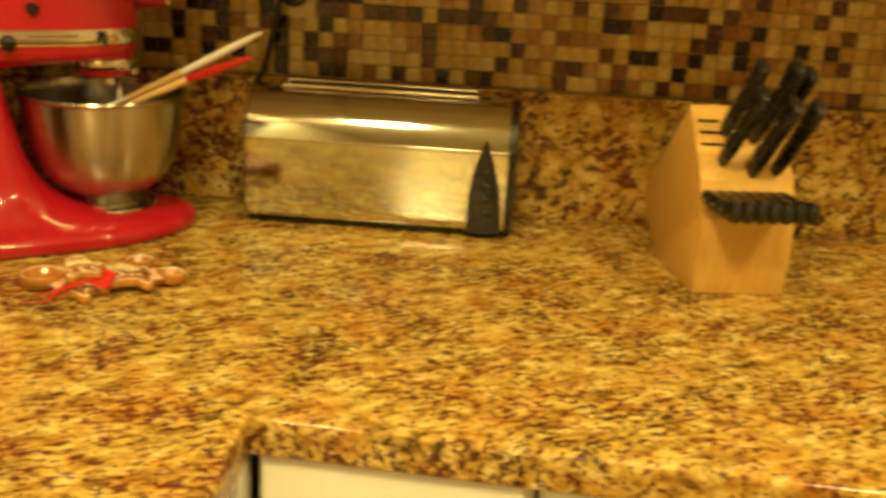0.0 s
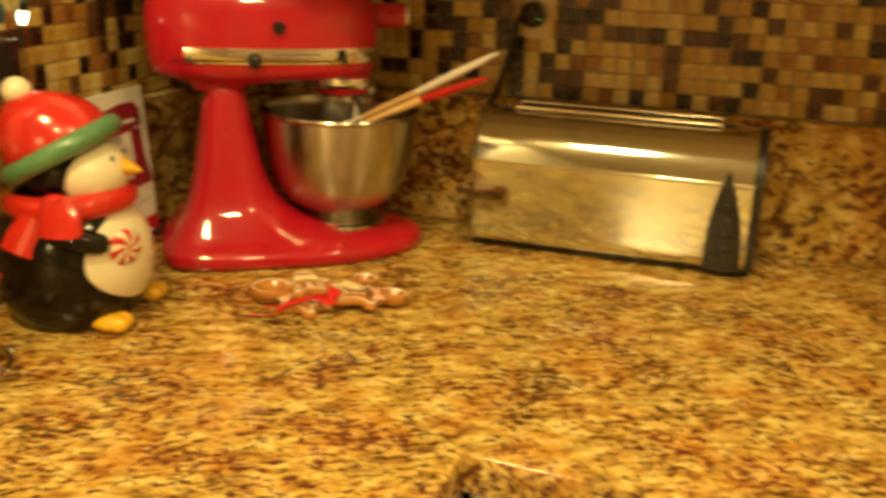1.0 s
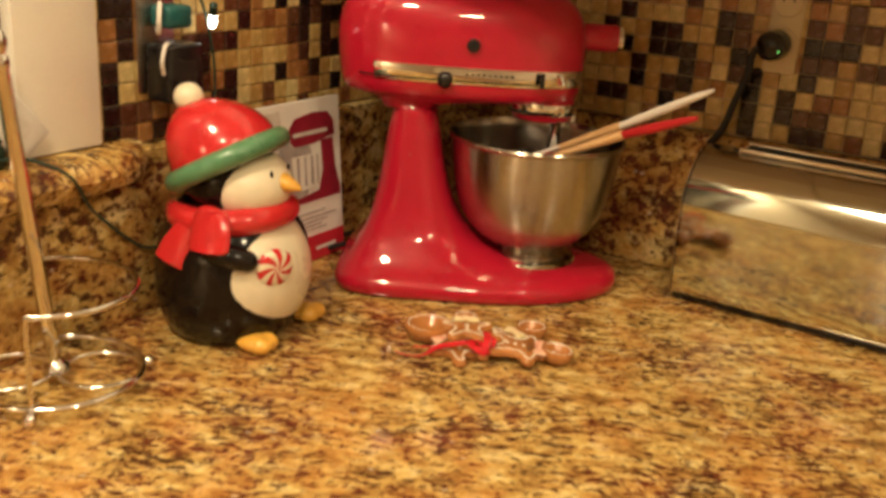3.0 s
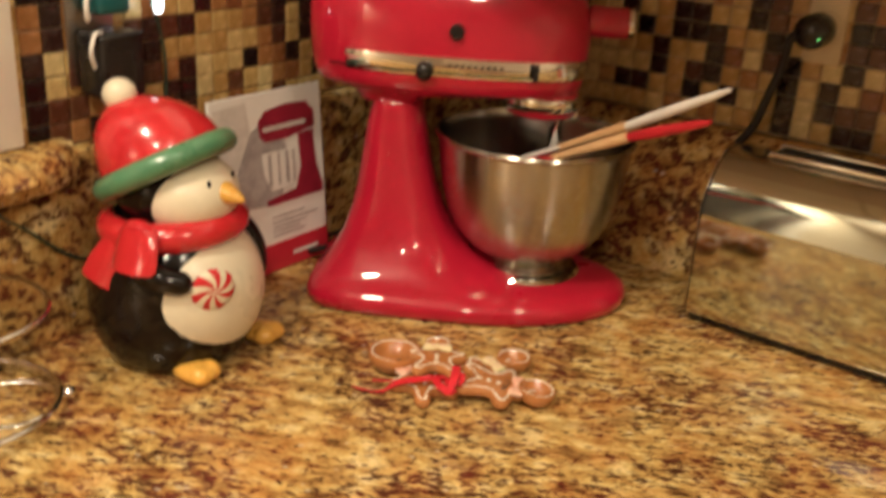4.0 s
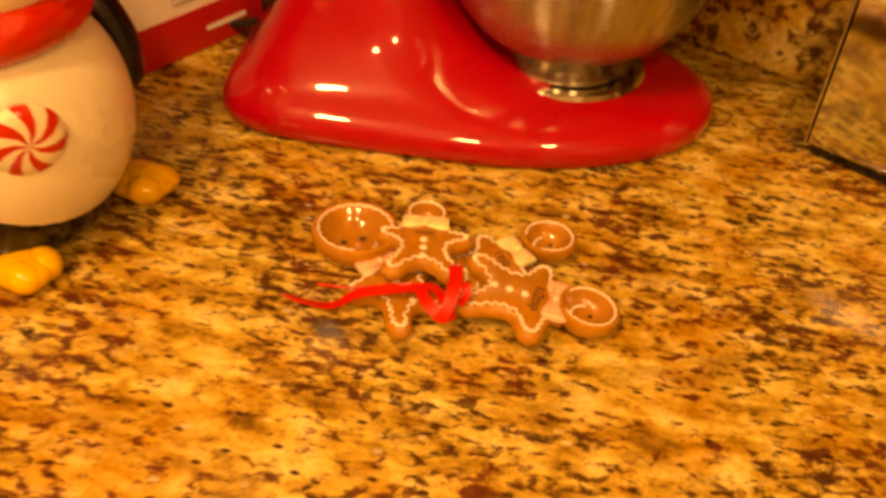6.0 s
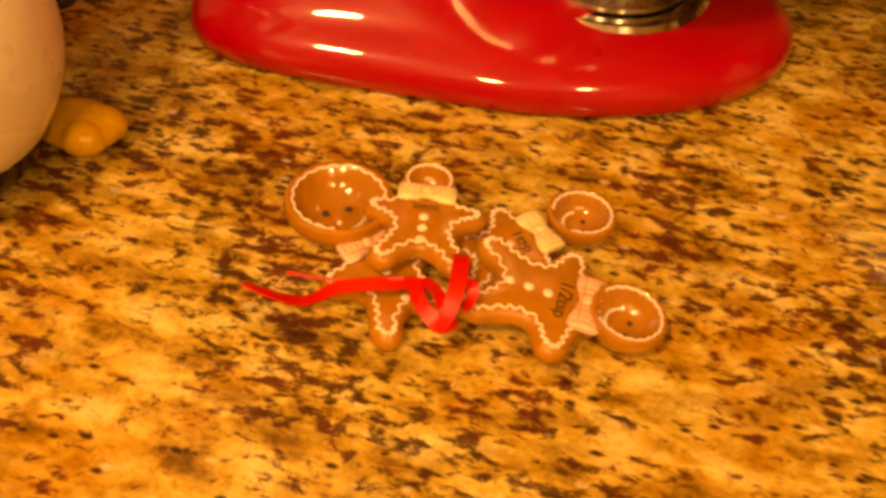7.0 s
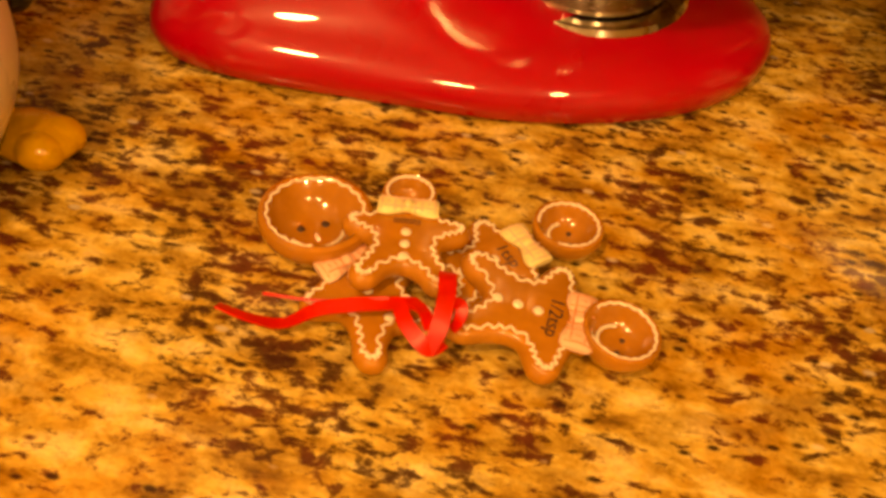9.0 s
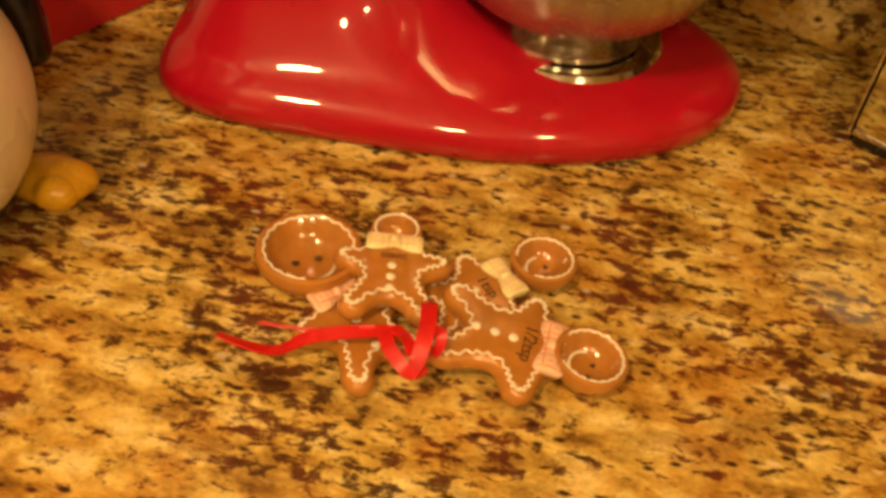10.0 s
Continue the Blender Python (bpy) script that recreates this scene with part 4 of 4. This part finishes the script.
        tie = part("bow_tie", bm, bow, t, "striped bow tie")
        bm = B()
        for k in range(-4, 5):
            if k:
                y = k * bl / 4.6
                tube(bm, [(bx + q * bw * 0.8, y, T + 0.0037 - 0.0012 * abs(q)) for q in (-1, -0.5, 0, 0.5, 1)], 0.00035, 5)
        for q in (-0.45, 0.45):
            tube(bm, [(bx + q * bw, k * bl / 5, T + 0.0034) for k in range(-4, 5)], 0.00035, 5)
        part("bow_stripes", bm, BOW_PINK if bow is not BOW_PINK else BOW_LINE, tie)
    if text:
        if text == "bar":
            part("lettering", box(B(), (0.485 * L, -0.085 * L, T + 0.0001), (0.530 * L, 0.085 * L, T + 0.0003)), INK_FADED, t)
        else:
            words(text, 0.105 * L, pose(0.495 * L, -0.01 * L, T + 0.0001, 0, 0, -90), t, INK)
    return t


C0 = COUNTER + 0.0003
ginger_spoon(pose(0.3330, -0.4060, C0, 0, 0, 161), 0.073, 0.84, 0.0234, 0.0700, BOW_PINK, "", radians(-12), "largest brown glazed gingerbread spoon, lying under the smaller one")
ginger_spoon(pose(0.3205, -0.3775, C0, 0, 0, 68), 0.073, 0.78, 0.0152, 0.0665, BOW_CREAM, "1tsp", radians(-33), "brown gingerbread teaspoon measure with a cream bow, half covered")
ginger_spoon(pose(0.317, -0.3930, C0 + 0.0120, 0, 2, 123.7), 0.064, 0.95, 0.0112, 0.0480, BOW_CREAM, "bar", radians(-20), "smallest brown gingerbread spoon, lying across the largest one")
ginger_spoon(pose(0.3320, -0.3775, C0 + 0.0085, 0, 6.5, 23), 0.076, 0.90, 0.0158, 0.0630, BOW_PINK, "1/2tsp", radians(-12), "brown gingerbread half teaspoon measure with a checked pink bow")


def strip(bm, pts, width, thick=0.0004, twist=None):
    """A flat band along a path; twist: degrees about the path at each given point."""
    n = len(pts)
    line = spline(pts, 6)
    rings = []
    for i, p in enumerate(line):
        d = (line[min(i + 1, len(line) - 1)] - line[max(i - 1, 0)]).normalized()
        a = 0.0
        if twist:
            u = i / 6
            k = min(int(u), n - 2)
            a = radians(twist[k] + (twist[k + 1] - twist[k]) * (u - k))
        side = d.cross(Vector((0, 0, 1)))
        side = side.normalized() if side.length > 1e-4 else Vector((1, 0, 0))
        side = Matrix.Rotation(a, 3, d) @ side
        nor = side.cross(d)
        rings.append([p + side * width / 2 + nor * thick, p - side * width / 2 + nor * thick, p - side * width / 2 - nor * thick, p + side * width / 2 - nor * thick])
    return loft(bm, rings)


def ribbon():
    t = thing("ribbon", pose(0, 0, 0), "shiny red satin ribbon tying the measuring spoons", "ribbon")
    part("tail", strip(B(), [(0.265, -0.436, 0.9140), (0.277, -0.432, 0.9130), (0.2895, -0.427, 0.9150), (0.2985, -0.419, 0.9225), (0.308, -0.4105, 0.9252), (0.319, -0.402, 0.9272), (0.327, -0.3965, 0.9285)], 0.0058, twist=[-35, -25, -10, 10, 15, 5, 0]), RIBBON, t)
    part("thin_tail", strip(B(), [(0.276, -0.423, 0.9180), (0.296, -0.414, 0.9215), (0.318, -0.401, 0.9285)], 0.0012, twist=[20, 40, 40]), RIBBON, t)
    part("loop", strip(B(), [(0.3285, -0.3795, 0.9325), (0.331, -0.3835, 0.9348), (0.336, -0.391, 0.9352), (0.340, -0.399, 0.9328), (0.342, -0.4045, 0.9290), (0.342, -0.409, 0.9250)], 0.0066, twist=[0, 0, 5, 10, 10, 10]), RIBBON, t)
    part("loop", strip(B(), [(0.321, -0.399, 0.9285), (0.3285, -0.4055, 0.9285), (0.3365, -0.4085, 0.9275), (0.342, -0.4085, 0.9258), (0.3445, -0.4030, 0.9268)], 0.0058, twist=[10, 25, 30, 15, 0]), RIBBON, t)
    part("loop", strip(B(), [(0.3255, -0.3975, 0.9295), (0.333, -0.4000, 0.9315), (0.3385, -0.4035, 0.9290)], 0.0050, twist=[5, -15, -20]), RIBBON, t)
    part("loop", strip(B(), [(0.338, -0.3930, 0.9345), (0.342, -0.3900, 0.9335), (0.3445, -0.3940, 0.9305), (0.344, -0.3975, 0.928)], 0.0046, twist=[0, 10, 20, 20]), RIBBON, t)
    return t


ribbon()


# ---- wire paper-towel holder ----
def towel_holder():
    t = thing("paper_towel_holder", pose(0.077, -0.662, COUNTER), "empty chrome wire paper towel holder with an upright post", "towel holder")
    circle = lambda r, z, n=64, a0=0.0, a1=2 * math.pi, cx=0, cy=0: [(cx + r * math.cos(a0 + (a1 - a0) * i / n), cy + r * math.sin(a0 + (a1 - a0) * i / n), z) for i in range(n)]
    part("base_ring", tube(B(), circle(0.069, 0.012), 0.0028, 10, True), CHROME, t)
    for cx, cy in ((0.026, 0.024), (-0.026, -0.024)):
        part("inner_ring", tube(B(), circle(0.0335, 0.012, 48, cx=cx, cy=cy), 0.0022, 10, True), CHROME, t)
    part("guard_ring", tube(B(), circle(0.067, 0.088, 60, -0.93, 4.2) , 0.0024, 10), CHROME, t)
    part("rod", tube(B(), [(0.067 * math.cos(-0.93), 0.067 * math.sin(-0.93), z) for z in (0.012, 0.05, 0.088)], 0.0024, 10), CHROME, t)
    for a in (-0.93, 1.1, 3.1):
        bm = B()
        ball(bm, (0.075 * math.cos(a), 0.075 * math.sin(a), 0.0062), (0.0062, 0.0062, 0.0062), Matrix(), 0, 16, 12)
        part("foot", bm, CHROME, t)
    bm = lathe(B(), [(0.0, 0.010), (0.012, 0.010), (0.0105, 0.016), (0.0062, 0.020), (0.0062, 0.262), (0.0075, 0.264), (0.0075, 0.270), (0.0055, 0.273), (0.0080, 0.279), (0.0085, 0.284), (0.006, 0.290), (0.0, 0.292)], 24, pose(-0.004, 0.004, 0, 4.0, -4.0, 0))
    part("post", bm, CHROME, t)
    return t


towel_holder()


# ---- outlets, plugs and leads ----
def outlet_north():
    t = thing("wall_outlet", pose(0.469, -0.0045, 1.214), "cream wall outlet plate on the tiled wall", "outlet", "wall outlets")
    bm = box(B(), (-0.018, -0.0055, -0.055), (0.018, 0, 0.055), 0.002)
    plate = part("cover_plate", bm, CREAM_PLASTIC, t)
    for z in (-0.021, 0.021):
        bm = lathe(B(), [(0.0, 0.0075), (0.0145, 0.0075), (0.0155, 0.0065), (0.0155, 0.005)], 28, pose(0, 0, z, 90, 0, 0))
        s = part("socket", bm, CREAM_PLASTIC, t)
        bm = B()
        for x in (-0.0055, 0.0055):
            box(bm, (x - 0.001, -0.0082, z + 0.001), (x + 0.001, -0.0074, z + 0.008))
        part("slot", bm, DARK, s)
    p = thing("plug", pose(0.463, -0.0125, 1.190), "black plug with a small green light and its lead", "plug", "plugs")
    bm = lathe(B(), [(0.0, 0.030), (0.010, 0.029), (0.0155, 0.024), (0.0165, 0.012), (0.0165, 0.0)], 28, pose(0, 0, 0, 90, 0, 0))
    part("body", bm, BLACK, p)
    bm = B()
    ball(bm, (0.0085, -0.0275, -0.004), (0.0022, 0.0014, 0.0018), Matrix(), 0, 10, 8)
    part("indicator", bm, LED, p, "small green light")
    bm = tube(B(), spline([(-0.008, -0.022, 0.0), (-0.018, -0.020, -0.010), (-0.022, -0.016, -0.035), (-0.032, -0.014, -0.070), (-0.040, -0.013, -0.098), (-0.052, -0.016, -0.118)], 6), 0.0042, 10)
    part("lead", bm, BLACK_RUB, p)


def outlet_west():
    t = thing("wall_outlet", pose(0.0045, -0.480, 1.170), "grey metal outlet plate on the tiled wall", "outlet", "wall outlets")
    part("cover_plate", box(B(), (0, -0.0225, -0.045), (0.004, 0.0225, 0.062), 0.0015), PLATE_STEEL, t)
    p = thing("plug", pose(0.0095, -0.474, 1.196), "teal plug with a white lead", "plug", "plugs")
    part("body", box(B(), (0, -0.016, -0.010), (0.026, 0.016, 0.011), 0.005, 3), TEAL, p)
    part("lead", tube(B(), spline([(0.014, -0.014, 0.010), (0.022, -0.022, 0.013), (0.026, -0.027, 0.0), (0.022, -0.024, -0.012), (0.012, -0.016, -0.011)], 6), 0.0022, 8), WHITE_PLASTIC, p, "white lead")
    p = thing("power_adapter", pose(0.0095, -0.474, 1.146), "black power adapter plugged in", "adapter", "plugs")
    part("body", box(B(), (0, -0.022, -0.027), (0.034, 0.021, 0.027), 0.004, 3), BLACK, p)
    part("lead", tube(B(), spline([(0.024, -0.014, 0.027), (0.030, -0.024, 0.027), (0.031, -0.029, 0.014), (0.026, -0.023, 0.0)], 6), 0.0020, 8), WHITE_PLASTIC, p, "white lead")
    # a string of small lamps hangs from it
    s = thing("light_string", pose(0, 0, 0), "green wire of a small string of lights with one lit bulb", "light string")
    pts = [(0.018, -0.440, 1.225), (0.016, -0.432, 1.215), (0.018, -0.424, 1.190), (0.014, -0.411, 1.150), (0.016, -0.412, 1.115), (0.024, -0.425, 1.098), (0.028, -0.455, 1.090)]
    part("wire", tube(B(), spline(pts, 8), 0.0014, 8), GREEN_WIRE, s)
    pts = [(0.020, -0.672, 1.090), (0.046, -0.655, 1.096), (0.060, -0.625, 1.079), (0.048, -0.598, 1.046), (0.029, -0.572, 1.026), (0.026, -0.531, 0.990), (0.026, -0.505, 0.979), (0.028, -0.470, 0.984), (0.026, -0.430, 0.985)]
    part("wire", tube(B(), spline(pts, 8), 0.0015, 8), GREEN_WIRE, s)
    bm = B()
    lathe(bm, [(0.0, -0.012), (0.003, -0.010), (0.0042, -0.004), (0.0038, 0.004), (0.0030, 0.006)], 14, pose(0.026, -0.424, 1.192, 20, 25, 0))
    part("bulb", bm, GLOW, s, "lit clear bulb")
    part("holder", lathe(B(), [(0.0036, 0.005), (0.0042, 0.006), (0.0042, 0.016), (0.002, 0.018)], 12, pose(0.026, -0.424, 1.192, 20, 25, 0)), GREEN_WIRE, s)


outlet_north()
outlet_west()

# small white plaque, tilted against the window casing
d = thing("plaque", pose(0.030, -0.650, 1.0865, 0, -14, 0) @ pose(0, 0, 0, 34, 0, 0), "small white plaque standing tilted on the sill by the window", "plaque")
part("frame", box(B(), (0, 0.0, 0.0), (0.005, 0.040, 0.046), 0.0015), PAPER_PALE, d)
part("panel", box(B(), (0.0052, 0.002, 0.004), (0.0062, 0.036, 0.042)), PAPER_PALE, d)

# low dark green box beside it
d = thing("sill_box", pose(0.004, -0.735, 1.0855, 0, 0, 4), "low dark green box standing on the window sill", "box")
part("body", box(B(), (-0.03, 0.0, 0.0), (0.03, 0.075, 0.020), 0.004, 3), GREEN_WIRE, d)
part("lid", box(B(), (-0.031, -0.001, 0.0202), (0.031, 0.076, 0.027), 0.003, 3), GREEN_WIRE, d)

# ---- mosaic tiles, last ----
def tile_mesh():
    s, h = 0.0183 / 2, 0.0042
    co = [(x * s, y * s, 0) for x, y in ((-1, -1), (1, -1), (1, 1), (-1, 1))] + [(x * s, y * s, h - 0.001) for x, y in ((-1, -1), (1, -1), (1, 1), (-1, 1))] + \
         [(x * (s - 0.0011), y * (s - 0.0011), h) for x, y in ((-1, -1), (1, -1), (1, 1), (-1, 1))]
    fa = [(8, 9, 10, 11)]
    for i in range(4):
        j = (i + 1) % 4
        fa += [(i, j, 4 + j, 4 + i), (4 + i, 4 + j, 8 + j, 8 + i)]
    return co, fa


CO, FA = tile_mesh()
ME = {}
for tone, tile_material in TILES.items():
    ME[tone] = bpy.data.meshes.new("tile")
    ME[tone].from_pydata(CO, [], FA)
    ME[tone].materials.append(tile_material)
# rows of tones from the upstand upwards: cream, tan, brown and dark tiles
NORTH_ROWS = ["............D..DD.T.D..D.BD....B...B..B.TTD......T.B..", "...DD..D.D..D.DBB.....B....D...BB..T...D..TT..........", ".....D.BD...D.D.TT....B.....B.....B.DD..D..DT.....B...",
              ".....D..DT.BD..D......B...BD...TT.......BB.D...D.D....", "....D.DDD..D...BB.BBBD.BBDB.......DDT....BTTD.....B...", "...D..DD..DB...DDD.......B..B...B.B..DBBB.B.....B.....",
              "....D.....DB...BTBB.....B..D..T......B......B....B....", "..D.....B.T....T.B...D..B....T...DB...T..B...D...B....", "...B..D..T.....B..T.....D..B....T..B....D....T..B.....", "..T..D....B...D....T..B....D...B....T...D...B....T..B."]
WEST_ROWS = [".DB.D....D..T..B...T...D..B..", ".DBB....DD..B...T.D..B...T...", ".D.....BTD...DTTD....T..D....", ".D.....D......TB.DD...B....D.", ".TD...BDBD....BD.D..D....T...",
             ".TD....T..D.T.BDBDD....B...D.", ".DD......BB..D.DB...D....T...", "...B..D...T..B....D...B...T..", ".T...B...D...T..B....D...B...", "..D....T...B....D..T....B...."]
rng = random.Random(11)


def tiled(name, label, base, u, out, cols, rows, near, tones, first, lo, hi):
    """A grout bed with tiles on it; those in the stretch near are parts, the rest one mesh."""
    up = Vector((0, 0, 1))
    bm = box(B(), lo, hi)
    bed = setting(name, bm, GROUT, label, "backsplash")
    turn = Matrix((u, up, out)).transposed().to_4x4()
    verts, faces, slots = [], [], []
    for r in range(rows):
        for c in range(cols):
            p = base + u * ((c + 0.5) * PITCH) + up * ((r + 0.5) * PITCH) + out * 0.0012
            m = Matrix.Translation(p) @ turn @ pose(rng.uniform(-0.0003, 0.0003), rng.uniform(-0.0003, 0.0003), rng.uniform(-0.0003, 0.0003), rng.uniform(-1.2, 1.2), rng.uniform(-1.2, 1.2), rng.uniform(-0.8, 0.8))
            known = r < len(tones) and 0 <= c - first < len(tones[0])
            tone = tones[r][c - first] if known else rng.choice("......TTBBDD")
            if near(c, r):
                ob = new("tile", ME[tone])
                ob.parent, ob.matrix_basis = bed, m
            else:
                o = len(verts)
                verts += [tuple(m @ Vector(q)) for q in CO]
                faces += [tuple(i + o for i in f) for f in FA]
                slots += [".TBD".index(tone)] * len(FA)
    if verts:
        me = bpy.data.meshes.new("further_tiles")
        me.from_pydata(verts, [], faces)
        for far in TILES_FAR:
            me.materials.append(far)
        me.polygons.foreach_set("material_index", slots)
        ob = new("further_tiles", me)
        ob.parent = bed
        tagged(ob, "", "", "", "stuff")


tiled("backsplash_west", "mosaic of small brown, cream and black square tiles", Vector((0.001, -0.5625, STRIP + 0.002)), Vector((0, 1, 0)), Vector((1, 0, 0)), 28, 18, lambda c, r: r < 10,
      WEST_ROWS, 0, (0.001, -0.5515, STRIP + 0.0005), (0.0032, -0.0035, STRIP + 0.36))
tiled("backsplash_north", "mosaic of small brown, cream and black square tiles", Vector((0.0039, -0.001, STRIP + 0.0078)), Vector((1, 0, 0)), Vector((0, -1, 0)), 84, 18, lambda c, r: r < 9 and 13 <= c < 46,
      NORTH_ROWS, 10, (0.0035, -0.0032, STRIP + 0.007), (0.0035 + 84 * 0.0195, -0.001, STRIP + 0.36))
